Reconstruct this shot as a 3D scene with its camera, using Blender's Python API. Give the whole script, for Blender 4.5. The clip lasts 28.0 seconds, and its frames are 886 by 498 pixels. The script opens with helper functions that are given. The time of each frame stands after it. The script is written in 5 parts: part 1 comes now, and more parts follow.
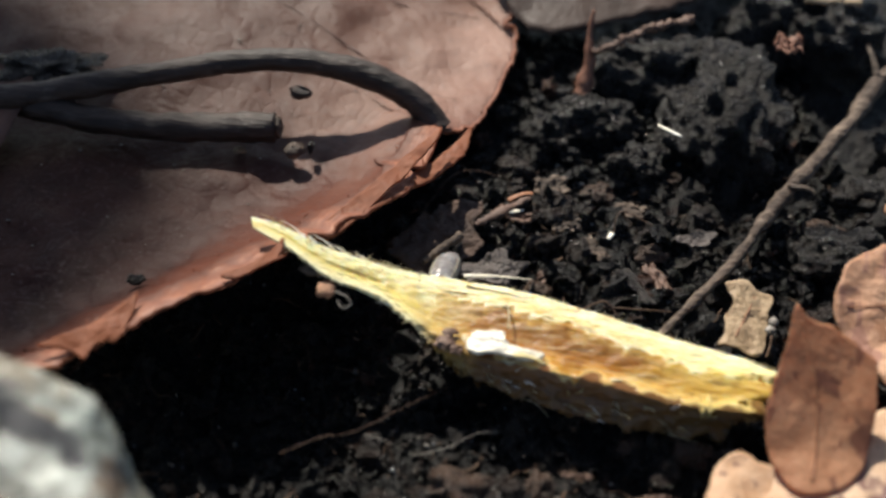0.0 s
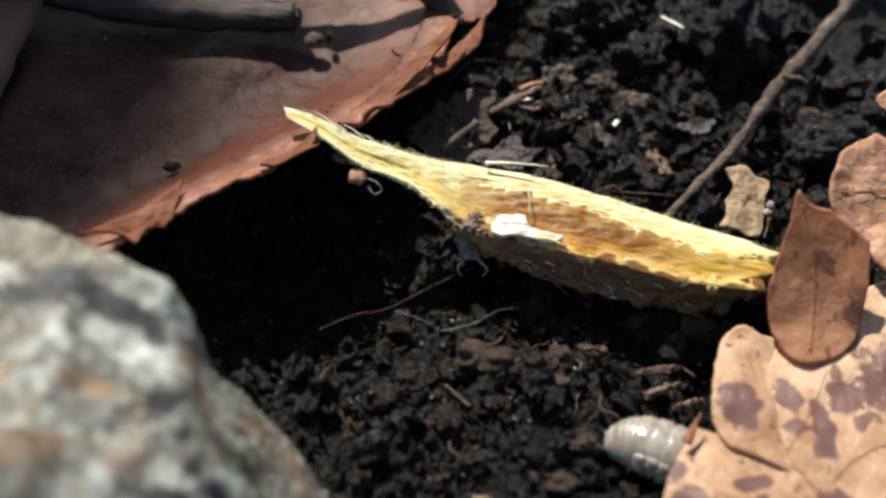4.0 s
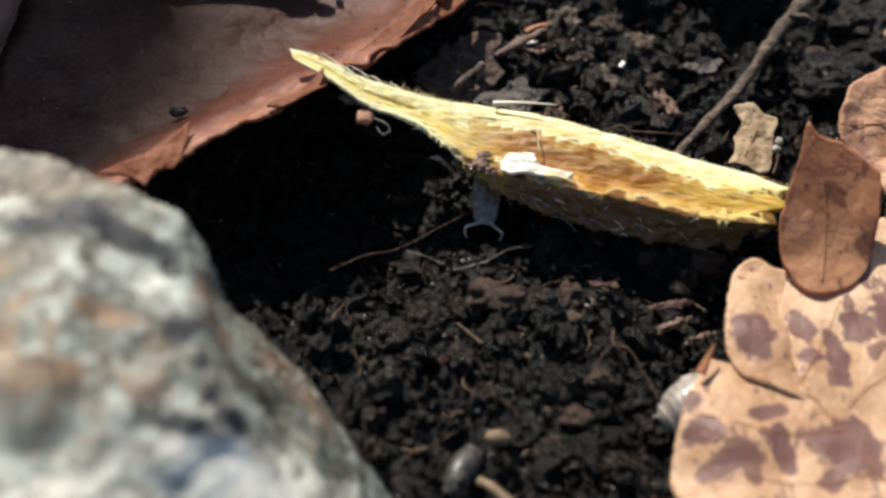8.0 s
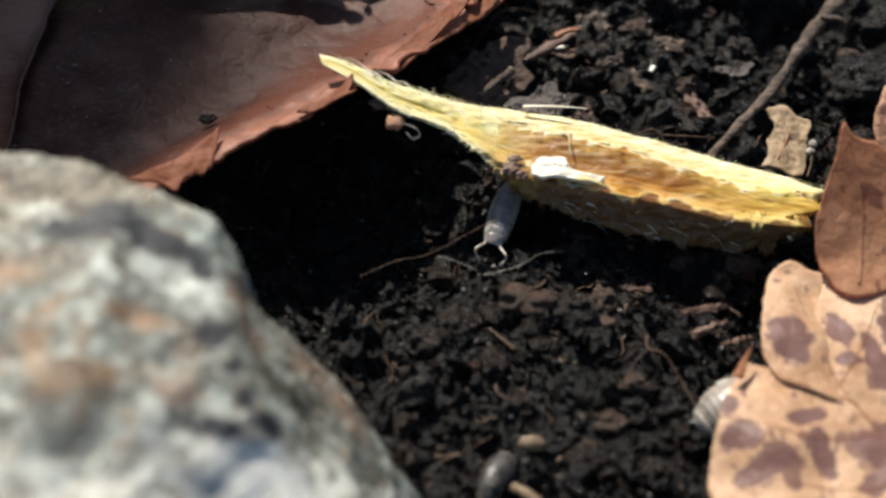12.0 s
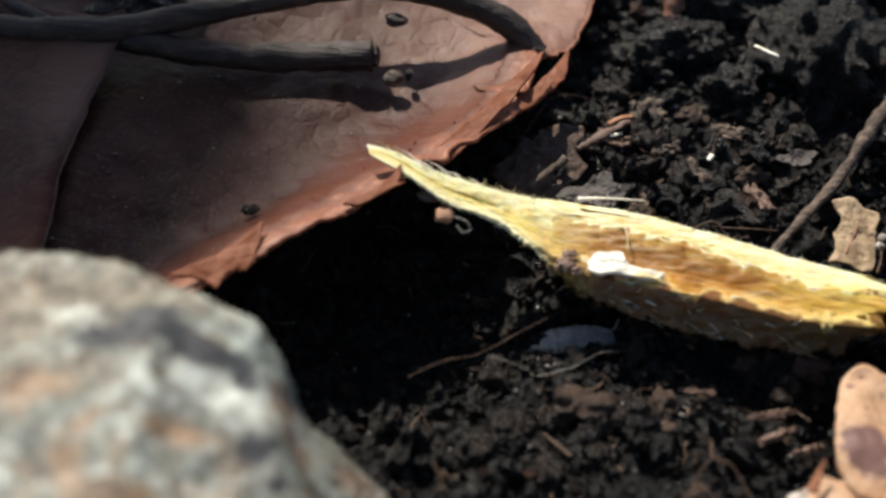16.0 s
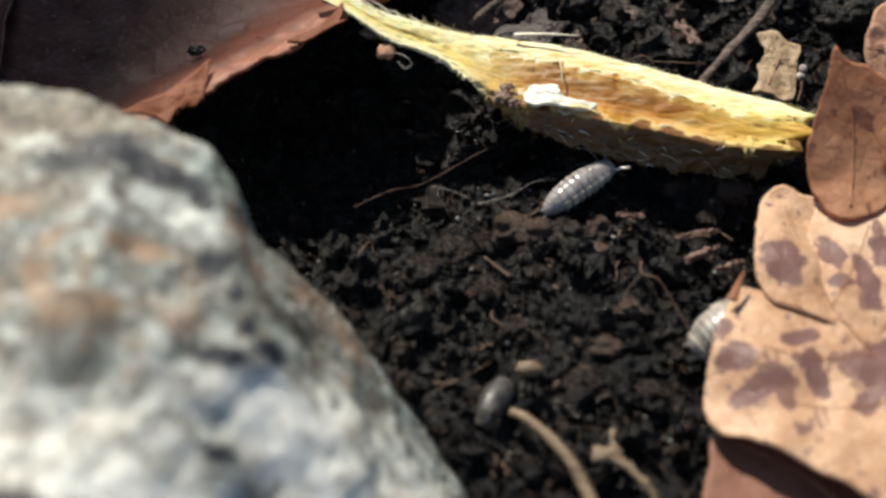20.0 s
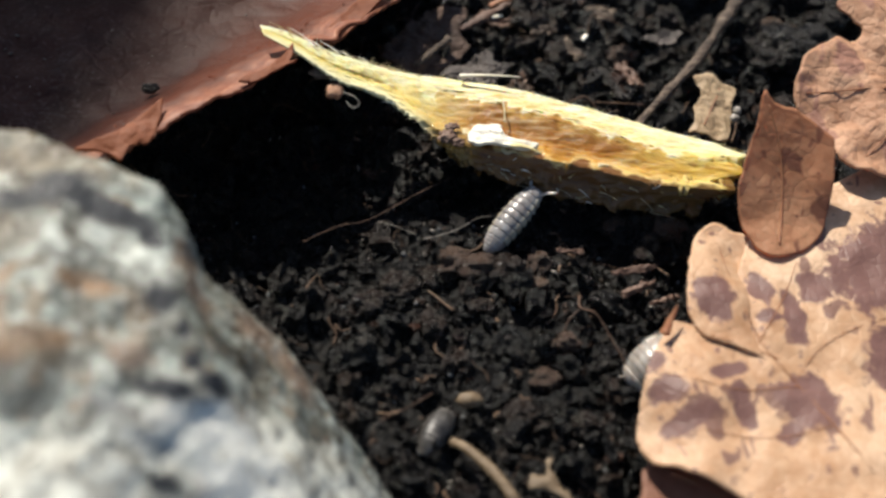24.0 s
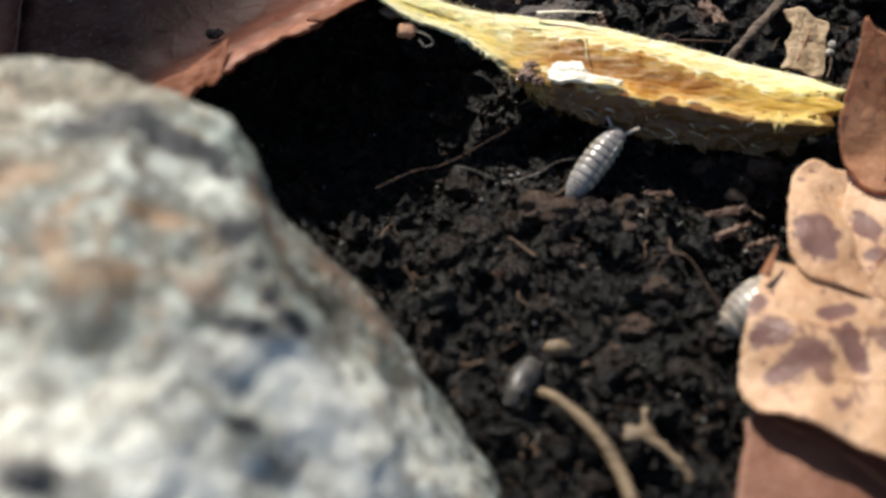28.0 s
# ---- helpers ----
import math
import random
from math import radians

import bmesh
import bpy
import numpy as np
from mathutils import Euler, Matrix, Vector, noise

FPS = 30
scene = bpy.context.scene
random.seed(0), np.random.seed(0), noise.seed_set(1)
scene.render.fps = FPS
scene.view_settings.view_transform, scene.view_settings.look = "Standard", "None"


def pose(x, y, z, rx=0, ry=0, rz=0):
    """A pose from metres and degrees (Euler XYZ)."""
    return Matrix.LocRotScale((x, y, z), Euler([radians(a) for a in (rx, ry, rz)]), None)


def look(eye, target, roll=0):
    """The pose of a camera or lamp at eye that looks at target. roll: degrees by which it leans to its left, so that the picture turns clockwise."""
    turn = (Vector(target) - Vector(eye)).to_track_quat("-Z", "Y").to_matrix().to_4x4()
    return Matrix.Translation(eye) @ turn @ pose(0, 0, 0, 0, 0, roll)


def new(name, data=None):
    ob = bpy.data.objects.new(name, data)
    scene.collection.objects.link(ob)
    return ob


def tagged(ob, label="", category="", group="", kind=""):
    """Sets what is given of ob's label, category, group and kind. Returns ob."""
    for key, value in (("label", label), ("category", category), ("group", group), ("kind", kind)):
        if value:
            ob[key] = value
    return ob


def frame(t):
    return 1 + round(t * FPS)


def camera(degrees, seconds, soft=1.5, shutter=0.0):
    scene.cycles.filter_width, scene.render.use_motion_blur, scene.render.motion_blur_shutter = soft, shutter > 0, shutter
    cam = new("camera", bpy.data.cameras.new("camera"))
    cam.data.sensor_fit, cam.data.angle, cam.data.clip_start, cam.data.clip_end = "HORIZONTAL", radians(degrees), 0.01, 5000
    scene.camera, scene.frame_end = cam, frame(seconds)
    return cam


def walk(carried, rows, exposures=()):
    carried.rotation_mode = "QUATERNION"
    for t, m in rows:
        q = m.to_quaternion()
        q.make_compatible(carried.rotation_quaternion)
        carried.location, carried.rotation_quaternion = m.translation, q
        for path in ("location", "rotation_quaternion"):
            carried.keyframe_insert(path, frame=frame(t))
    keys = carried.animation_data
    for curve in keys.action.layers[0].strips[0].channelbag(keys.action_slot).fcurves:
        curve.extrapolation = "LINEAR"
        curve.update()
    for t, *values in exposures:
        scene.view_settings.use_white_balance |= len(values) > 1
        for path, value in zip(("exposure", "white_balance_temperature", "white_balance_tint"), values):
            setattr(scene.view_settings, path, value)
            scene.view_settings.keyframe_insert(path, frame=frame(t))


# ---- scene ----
MM = 0.001
V = Vector

# ---- camera ----
cam = camera(40, 28.0, soft=2.7)
cam.data.dof.use_dof = True
cam.data.dof.focus_distance = 0.125
cam.data.dof.aperture_fstop = 17
PATH = [
    (0, pose(0.00305, -0.06544, 0.09239, 43.910, -2.169, 2.684)),
    (0.5, pose(0.00149, -0.06621, 0.09594, 44.035, -3.399, 1.633)),
    (1, pose(-0.00129, -0.06784, 0.09712, 38.977, -3.396, 1.706)),
    (1.5, pose(-0.00496, -0.06446, 0.09626, 35.387, -2.860, 2.592)),
    (2, pose(-0.00482, -0.06685, 0.09920, 35.089, -3.328, 2.164)),
    (2.5, pose(-0.00539, -0.06887, 0.09787, 36.194, -3.617, 1.455)),
    (3, pose(-0.00581, -0.06820, 0.09781, 37.612, -3.781, 1.356)),
    (3.5, pose(-0.00500, -0.06870, 0.09855, 37.916, -4.049, 1.106)),
    (5.5, pose(-0.00568, -0.07074, 0.09717, 38.024, -4.088, 0.418)),
    (6, pose(-0.00588, -0.07029, 0.09672, 38.288, -3.872, 0.547)),
    (6.5, pose(-0.00576, -0.07052, 0.09675, 38.185, -3.621, 0.611)),
    (7, pose(-0.00606, -0.07163, 0.09562, 37.454, -3.333, 0.399)),
    (7.5, pose(-0.00587, -0.07251, 0.09597, 37.004, -3.528, 0.132)),
    (8, pose(-0.00612, -0.07237, 0.09577, 37.023, -3.653, 0.000)),
    (8.5, pose(-0.00608, -0.07235, 0.09581, 37.119, -3.618, 0.004)),
    (9, pose(-0.00635, -0.07254, 0.09542, 37.223, -3.441, 0.066)),
    (9.5, pose(-0.00626, -0.07239, 0.09529, 37.327, -3.258, 0.109)),
    (10, pose(-0.00646, -0.07260, 0.09500, 37.471, -3.070, 0.186)),
    (10.5, pose(-0.00658, -0.07265, 0.09479, 37.562, -2.902, 0.263)),
    (11, pose(-0.00669, -0.07267, 0.09451, 37.777, -2.700, 0.276)),
    (11.5, pose(-0.00678, -0.07294, 0.09451, 37.738, -2.517, 0.361)),
    (13.5, pose(-0.00723, -0.06967, 0.09300, 39.273, -2.993, 0.431)),
    (14, pose(-0.00744, -0.06880, 0.09247, 40.536, -2.663, 0.870)),
    (14.5, pose(-0.00759, -0.06909, 0.09219, 40.382, -2.178, 1.128)),
    (15, pose(-0.00772, -0.06904, 0.09214, 40.389, -1.932, 1.255)),
    (15.5, pose(-0.00791, -0.06832, 0.09222, 40.744, -1.671, 1.487)),
    (16, pose(-0.00842, -0.06727, 0.09208, 40.874, -1.546, 1.618)),
    (16.5, pose(-0.00793, -0.07019, 0.09234, 39.386, -1.675, 1.010)),
    (17, pose(-0.00676, -0.07303, 0.09514, 37.628, -2.927, -0.479)),
    (17.5, pose(-0.00816, -0.07449, 0.09538, 35.317, -3.477, -1.240)),
    (18, pose(-0.00860, -0.07404, 0.09545, 34.206, -3.500, -1.396)),
    (18.5, pose(-0.00880, -0.07404, 0.09494, 34.077, -3.111, -1.144)),
    (19, pose(-0.00843, -0.07358, 0.09471, 34.548, -3.104, -1.105)),
    (19.5, pose(-0.00849, -0.07347, 0.09435, 34.785, -3.004, -1.028)),
    (20, pose(-0.00844, -0.07347, 0.09408, 34.881, -2.937, -0.952)),
    (20.5, pose(-0.00782, -0.07302, 0.09367, 35.458, -2.974, -0.782)),
    (22.5, pose(-0.00643, -0.07383, 0.09528, 33.215, -3.522, -1.082)),
    (23, pose(-0.00661, -0.07331, 0.09477, 33.156, -3.488, -1.165)),
    (23.5, pose(-0.00699, -0.07331, 0.09374, 33.715, -3.354, -1.172)),
    (24, pose(-0.00685, -0.07494, 0.09779, 36.110, -4.455, -1.725)),
    (24.5, pose(-0.00861, -0.07402, 0.09858, 39.206, -5.781, -2.675)),
    (25, pose(-0.00926, -0.07416, 0.09630, 38.190, -5.005, -2.374)),
    (25.5, pose(-0.00897, -0.07418, 0.09340, 37.416, -4.167, -2.048)),
    (26, pose(-0.00877, -0.07415, 0.09184, 37.288, -3.624, -1.753)),
    (26.5, pose(-0.00867, -0.07430, 0.09134, 36.903, -3.111, -1.438)),
    (27, pose(-0.00848, -0.07420, 0.09049, 36.620, -2.869, -1.326)),
    (27.5, pose(-0.00875, -0.07447, 0.08960, 36.239, -2.351, -1.075)),
    (28, pose(-0.00903, -0.07507, 0.08993, 35.843, -1.964, -1.014)),
]

walk(cam, PATH)

# ---- world and sun ----
SUN_FROM = V((-0.44, 0.88, 0.94)).normalized()
world = bpy.data.worlds.new("world")
scene.world = world
world.use_nodes = True
wt = world.node_tree
sky = wt.nodes.new("ShaderNodeTexSky")
sky.sky_type = "NISHITA"
sky.sun_disc = False
sky.sun_elevation = math.asin(SUN_FROM.z)
sky.sun_rotation = math.atan2(SUN_FROM.x, SUN_FROM.y)
wt.links.new(sky.outputs[0], wt.nodes["Background"].inputs[0])
wt.nodes["Background"].inputs[1].default_value = 0.073
sun_data = bpy.data.lights.new("sun", "SUN")
sun_data.energy = 5.2
sun_data.angle = radians(1.1)
sun_data.color = (1.0, 0.93, 0.82)
sun = new("sun", sun_data)
sun.matrix_world = look(SUN_FROM * 2.0, (0, 0, 0))
scene.view_settings.exposure = 0.40


# ---- materials ----
class Mat:
    """A node material with a principled surface and short ways to add texture."""

    def __init__(self, name, rough=0.6, spec=0.4):
        self.m = bpy.data.materials.new(name)
        self.m.use_nodes = True
        self.t = self.m.node_tree
        self.b = self.t.nodes["Principled BSDF"]
        self.b.inputs["Roughness"].default_value = rough
        self.b.inputs["Specular IOR Level"].default_value = spec
        self.co = self.t.nodes.new("ShaderNodeTexCoord").outputs["Object"]

    def node(self, kind, **inputs):
        n = self.t.nodes.new(kind)
        for key, value in inputs.items():
            self.put(n, key.replace("_", " "), value)
        return n

    def put(self, n, key, value):
        if isinstance(value, bpy.types.NodeSocket):
            self.t.links.new(value, n.inputs[key])
        else:
            n.inputs[key].default_value = value

    def stretch(self, sx, sy, sz, turn=(0, 0, 0)):
        n = self.node("ShaderNodeMapping", Vector=self.co)
        n.inputs["Scale"].default_value = (sx, sy, sz)
        n.inputs["Rotation"].default_value = [radians(a) for a in turn]
        return n.outputs[0]

    def noise(self, size, detail=4, rough=0.55, co=None, bend=0.0):
        """Noise whose features are about size millimetres across."""
        n = self.node("ShaderNodeTexNoise", Vector=co or self.co, Scale=1000.0 / size, Detail=detail, Roughness=rough, Distortion=bend)
        return n.outputs["Fac"]

    def cells(self, size, feature="F1", co=None, out="Distance"):
        n = self.node("ShaderNodeTexVoronoi", Vector=co or self.co, Scale=1000.0 / size)
        n.feature = feature
        return n.outputs[out]

    def ramp(self, fac, *stops):
        n = self.node("ShaderNodeValToRGB", Fac=fac)
        e = n.color_ramp.elements
        while len(e) < len(stops):
            e.new(0.5)
        for item, (p, c) in zip(e, stops):
            item.position = p
            item.color = (*c, 1) if len(c) == 3 else c
        return n.outputs[0]

    def grey(self, fac, lo, hi, a=0.0, b=1.0):
        n = self.node("ShaderNodeMapRange", Value=fac)
        for k, v in (("From Min", lo), ("From Max", hi), ("To Min", a), ("To Max", b)):
            n.inputs[k].default_value = v
        return n.outputs[0]

    def mix(self, fac, a, b, kind="MIX"):
        n = self.t.nodes.new("ShaderNodeMix")
        n.data_type, n.blend_type = "RGBA", kind
        for i, v in ((0, fac), (6, a), (7, b)):
            if isinstance(v, bpy.types.NodeSocket):
                self.t.links.new(v, n.inputs[i])
            elif i == 0:
                n.inputs[i].default_value = v
            else:
                n.inputs[i].default_value = (*v, 1)
        return n.outputs[2]

    def island(self):
        return self.t.nodes.new("ShaderNodeNewGeometry").outputs["Random Per Island"]

    def random(self):
        return self.t.nodes.new("ShaderNodeObjectInfo").outputs["Random"]

    def blob(self, at, base, rx, ry=None, turn=0.0, ragged=0.35, edge=0.25, size=2.0):
        """1 inside a ragged patch round a point (millimetres), 0 outside."""
        n = self.node("ShaderNodeMapping", Vector=self.co)
        n.vector_type = "TEXTURE"
        n.inputs["Location"].default_value = [(a - b) * MM for a, b in zip(at, base)]
        n.inputs["Rotation"].default_value = (0, 0, radians(turn))
        n.inputs["Scale"].default_value = (rx * MM, (ry or rx) * MM, 2.2 * max(rx, ry or rx) * MM)
        d = self.t.nodes.new("ShaderNodeVectorMath")
        d.operation = "LENGTH"
        self.t.links.new(n.outputs[0], d.inputs[0])
        k = self.t.nodes.new("ShaderNodeMath")
        k.operation = "MULTIPLY_ADD"
        self.t.links.new(self.noise(size, 3), k.inputs[0])
        k.inputs[1].default_value = ragged * 4
        self.t.links.new(d.outputs["Value"], k.inputs[2])
        mid = 1.0 + ragged * 2
        return self.grey(k.outputs[0], mid + edge, mid - edge)

    def color(self, c):
        self.put(self.b, "Base Color", c if isinstance(c, bpy.types.NodeSocket) else (*c, 1))
        self.last = c
        return self

    def rough(self, r):
        self.put(self.b, "Roughness", r)
        return self

    def bump(self, height, depth, strength=0.6):
        """Fine relief, depth in millimetres."""
        n = self.node("ShaderNodeBump", Height=height, Strength=strength, Distance=depth * MM)
        self.put(self.b, "Normal", n.outputs[0])
        return self

    def through_light(self, amount, tint):
        """Lets light through a thin sheet."""
        tr = self.t.nodes.new("ShaderNodeBsdfTranslucent")
        if isinstance(self.last, bpy.types.NodeSocket):
            self.t.links.new(self.mix(1.0, self.last, tint, "MULTIPLY"), tr.inputs[0])
        else:
            tr.inputs[0].default_value = (*[a * b for a, b in zip(self.last, tint)], 1)
        mx = self.t.nodes.new("ShaderNodeMixShader")
        mx.inputs[0].default_value = amount
        self.t.links.new(self.b.outputs[0], mx.inputs[1])
        self.t.links.new(tr.outputs[0], mx.inputs[2])
        self.t.links.new(mx.outputs[0], self.t.nodes["Material Output"].inputs[0])
        return self


def soil_material(name, dark, mid, pale, wet):
    m = Mat(name, 0.7, 0.42)
    fine = m.noise(0.5, 5)
    tone = m.ramp(m.noise(3.5, 4), (0.3, dark), (0.55, mid), (0.75, pale))
    isl = m.ramp(m.island(), (0.0, (0.2, 0.2, 0.2)), (0.5, (0.42, 0.41, 0.41)), (0.8, (0.85, 0.78, 0.72)), (0.94, (1.9, 1.35, 1.05)), (1.0, (3.4, 2.7, 2.2)))
    c = m.mix(1.0, m.mix(m.grey(fine, 0.3, 0.75), tone, dark), isl, "MULTIPLY")
    m.color(m.mix(m.grey(m.noise(0.9, 3), 0.64, 0.7, 0, 0.5), c, (0.10, 0.085, 0.07)))
    m.rough(m.grey(m.noise(0.9, 3), 0.46, 0.66, wet, 0.85))
    return m.bump(m.noise(0.35, 6, 0.75), 0.5, 1.0).m


def rim_material():
    """The curled margin: reddish fibres along the edge, deeper red towards the blade."""
    m = Mat("leaf_rim", 0.5, 0.4)
    uv = m.node("ShaderNodeUVMap")
    uv.uv_map = "grain"
    axes = m.node("ShaderNodeSeparateXYZ", Vector=uv.outputs[0])
    run = m.node("ShaderNodeMapping", Vector=uv.outputs[0])
    run.inputs["Scale"].default_value = (0.05, 0.005, 1)
    streak = m.noise(0.7, 5, 0.6, co=run.outputs[0])
    broad = m.noise(3.5, 4, 0.6)
    c = m.ramp(streak, (0.28, (0.15, 0.045, 0.024)), (0.45, (0.27, 0.09, 0.046)), (0.58, (0.37, 0.145, 0.078)), (0.75, (0.52, 0.27, 0.165)))
    k = m.node("ShaderNodeMath", Value=m.grey(broad, 0.3, 0.7))
    k.operation = "MULTIPLY_ADD"
    k.inputs[1].default_value = 0.55
    m.t.links.new(axes.outputs[1], k.inputs[2])
    c = m.mix(m.grey(k.outputs[0], 0.55, 1.15, 0, 0.9), c, m.mix(streak, (0.085, 0.028, 0.018), (0.14, 0.055, 0.035)))
    c = m.mix(m.grey(m.noise(0.5, 4), 0.6, 0.72, 0, 0.5), c, (0.10, 0.035, 0.02))
    m.color(c)
    m.rough(m.grey(broad, 0.3, 0.7, 0.4, 0.6))
    m.bump(m.mix(0.6, m.noise(0.5, 5, 0.7), streak), 0.2, 0.8)
    return m.through_light(0.25, (1.0, 0.5, 0.3)).m


def leaf_material(name, base, pale, dark, spot=None, spot_size=4.0, spot_at=0.56, rough=0.5, light=0.22, vein=1.3, net_tone=0.12, spec=0.3, blobs=(), origin=(0, 0, 0), flush=None, mottle=0.35, patches=(), relief=0.14):
    m = Mat(name, rough, spec)
    c = m.ramp(m.noise(9, 5, 0.6), (0.32, dark), (0.5, base), (0.7, pale))
    c = m.mix(m.grey(m.noise(1.0, 4), 0.35, 0.7, 0.0, 0.4), c, pale)
    c = m.mix(m.grey(m.noise(1.9, 5, 0.65), 0.52, 0.68, 0.0, mottle), c, dark)
    net = m.cells(vein, "DISTANCE_TO_EDGE")
    c = m.mix(m.grey(net, 0.0, 0.09, net_tone, 0.0), c, dark)
    if spot:
        blot = m.noise(spot_size, 2.5, 0.5, co=m.stretch(1.25, 0.7, 1, (0, 0, 18)), bend=0.5)
        mask = m.grey(blot, spot_at, spot_at + 0.03, 0, 0.85)
        shade = m.mix(m.noise(1.2, 4), spot, [min(1, k * 1.7) for k in spot])
        c = m.mix(mask, c, shade)
        c = m.mix(m.grey(m.noise(spot_size * 0.36, 2, 0.5), 0.66, 0.7, 0, 0.8), c, shade)
        for x, y, rx, ry, turn in blobs:
            c = m.mix(m.blob((x, y, 6.6), origin, rx, ry, turn, 0.34, 0.10, 1.3), c, shade)
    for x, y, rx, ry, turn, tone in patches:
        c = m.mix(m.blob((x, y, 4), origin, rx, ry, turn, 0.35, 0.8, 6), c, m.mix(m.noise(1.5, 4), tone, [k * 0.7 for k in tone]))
    if flush:
        # the blade turns redder towards its curled edge
        d = m.t.nodes.new("ShaderNodeVectorMath")
        d.operation = "DOT_PRODUCT"
        m.t.links.new(m.co, d.inputs[0])
        d.inputs[1].default_value = (-762, 647, 0)
        k = m.t.nodes.new("ShaderNodeMath")
        k.operation = "MULTIPLY_ADD"
        m.t.links.new(m.noise(5, 4), k.inputs[0])
        k.inputs[1].default_value = 9
        m.t.links.new(d.outputs["Value"], k.inputs[2])
        c = m.mix(m.grey(k.outputs[0], -7, -16, 0, 0.9), c, flush)
    if flush:
        c = m.mix(m.grey(m.noise(0.5, 4, 0.65), 0.54, 0.66, 0, 0.4), c, (0.12, 0.082, 0.075))
    c = m.mix(m.grey(m.noise(0.22, 3), 0.62, 0.7, 0, 0.25), c, dark)
    m.color(c)
    m.rough(m.grey(m.noise(4, 4), 0.3, 0.7, rough - 0.1, rough + 0.15))
    h = m.mix(0.3, m.noise(0.4, 5, 0.7), m.grey(net, 0.0, 0.16))
    m.bump(h, relief, 0.7)
    if light:
        m.through_light(light, (1.0, 0.62, 0.4))
    return m.m


SOIL = soil_material("soil", (0.008, 0.007, 0.0065), (0.016, 0.0135, 0.012), (0.034, 0.029, 0.025), 0.3)
CRUMB = soil_material("crumbs", (0.005, 0.0043, 0.004), (0.0115, 0.0096, 0.0085), (0.029, 0.024, 0.0205), 0.22)
CRUMB_BROWN = soil_material("bark_crumbs", (0.018, 0.010, 0.007), (0.042, 0.024, 0.017), (0.085, 0.052, 0.038), 0.25)
CLOD = soil_material("clod", (0.018, 0.015, 0.014), (0.048, 0.041, 0.036), (0.125, 0.106, 0.092), 0.26)


def fibre_material(name, lo, hi, rough=0.7, light=0.0):
    m = Mat(name, rough, 0.3)
    m.color(m.mix(m.grey(m.noise(0.7, 4), 0.35, 0.65), m.mix(m.island(), lo, hi), lo))
    m.bump(m.noise(0.25, 4), 0.1)
    return m.through_light(light, (1, 1, 1)).m if light else m.m


ROOT = fibre_material("rootlet", (0.05, 0.028, 0.016), (0.22, 0.14, 0.09))
ROOT_DARK = fibre_material("dark_rootlet", (0.035, 0.018, 0.011), (0.12, 0.07, 0.045))
SPECK = fibre_material("pale_specks", (0.10, 0.09, 0.08), (0.42, 0.38, 0.33), 0.55)

# Patches hold tan and red tones, plus lit and dim areas as colour.
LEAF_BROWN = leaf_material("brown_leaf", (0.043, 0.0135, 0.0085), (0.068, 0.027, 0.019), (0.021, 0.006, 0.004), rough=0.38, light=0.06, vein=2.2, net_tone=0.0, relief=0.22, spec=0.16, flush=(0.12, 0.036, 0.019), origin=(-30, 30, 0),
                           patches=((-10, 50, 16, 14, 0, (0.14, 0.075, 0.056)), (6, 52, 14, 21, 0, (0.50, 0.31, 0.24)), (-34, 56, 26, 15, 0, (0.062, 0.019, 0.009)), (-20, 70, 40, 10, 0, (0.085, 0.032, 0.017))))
# Darkened leaf tones stand in for the shade at the back.
LEAF_BACK = leaf_material("shade_toned_leaf", (0.05, 0.030, 0.022), (0.075, 0.046, 0.034), (0.03, 0.016, 0.011), light=0.05)
LEAF_RIM = rim_material()
LEAF_FLAP = leaf_material("torn_leaf_flap", (0.30, 0.10, 0.045), (0.42, 0.17, 0.09), (0.15, 0.045, 0.024), rough=0.55, light=0.4, vein=1.6, net_tone=0.0, spec=0.3)
LEAF_SPOT = leaf_material("spotted_leaf", (0.60, 0.365, 0.21), (0.77, 0.56, 0.385), (0.42, 0.215, 0.105), spot=(0.15, 0.078, 0.066), spot_size=3.0, spot_at=0.60, light=0.2, net_tone=0.22, rough=0.42, spec=0.4, origin=(36, -18, 2),
                          blobs=((27.3, -13.4, 1.9, 2.6, 10), (32.0, -11.9, 1.1, 1.9, 5), (34.6, -15.4, 1.0, 3.2, 4), (32.2, -15.2, 1.1, 0.8, 0), (28.2, -24.2, 1.0, 2.4, 8), (23.2, -25.6, 2.7, 1.1, 24),
                                 (21.0, -19.6, 0.9, 1.2, -20), (21.4, -22.8, 1.8, 1.2, 30), (27.4, -20.8, 2.0, 0.8, 15), (34.2, -24.0, 2.8, 3.0, 20), (37.0, -11.8, 1.6, 1.8, 0), (32.0, -27.0, 1.4, 1.0, 30), (46, -9, 8, 5, 20), (43, -20, 3, 4, 0), (50, -24, 5, 4, 0)))
LEAF_LOBE = leaf_material("folded_lobe", (0.50, 0.24, 0.125), (0.66, 0.38, 0.22), (0.30, 0.12, 0.06), spot=(0.18, 0.075, 0.05), spot_size=3.6, spot_at=0.61, light=0.5, net_tone=0.2)
LEAF_PALE = leaf_material("pale_leaf", (0.58, 0.325, 0.195), (0.74, 0.50, 0.345), (0.38, 0.18, 0.095), spot=(0.27, 0.135, 0.10), spot_size=5, spot_at=0.57, light=0.25, net_tone=0.2, relief=0.25)
LEAF_DARK = leaf_material("lower_leaf", (0.22, 0.10, 0.065), (0.31, 0.16, 0.10), (0.13, 0.055, 0.035), light=0.15)
CHIP = leaf_material("leaf_chip", (0.45, 0.33, 0.20), (0.62, 0.48, 0.32), (0.24, 0.14, 0.08), light=0.2, vein=0.9)
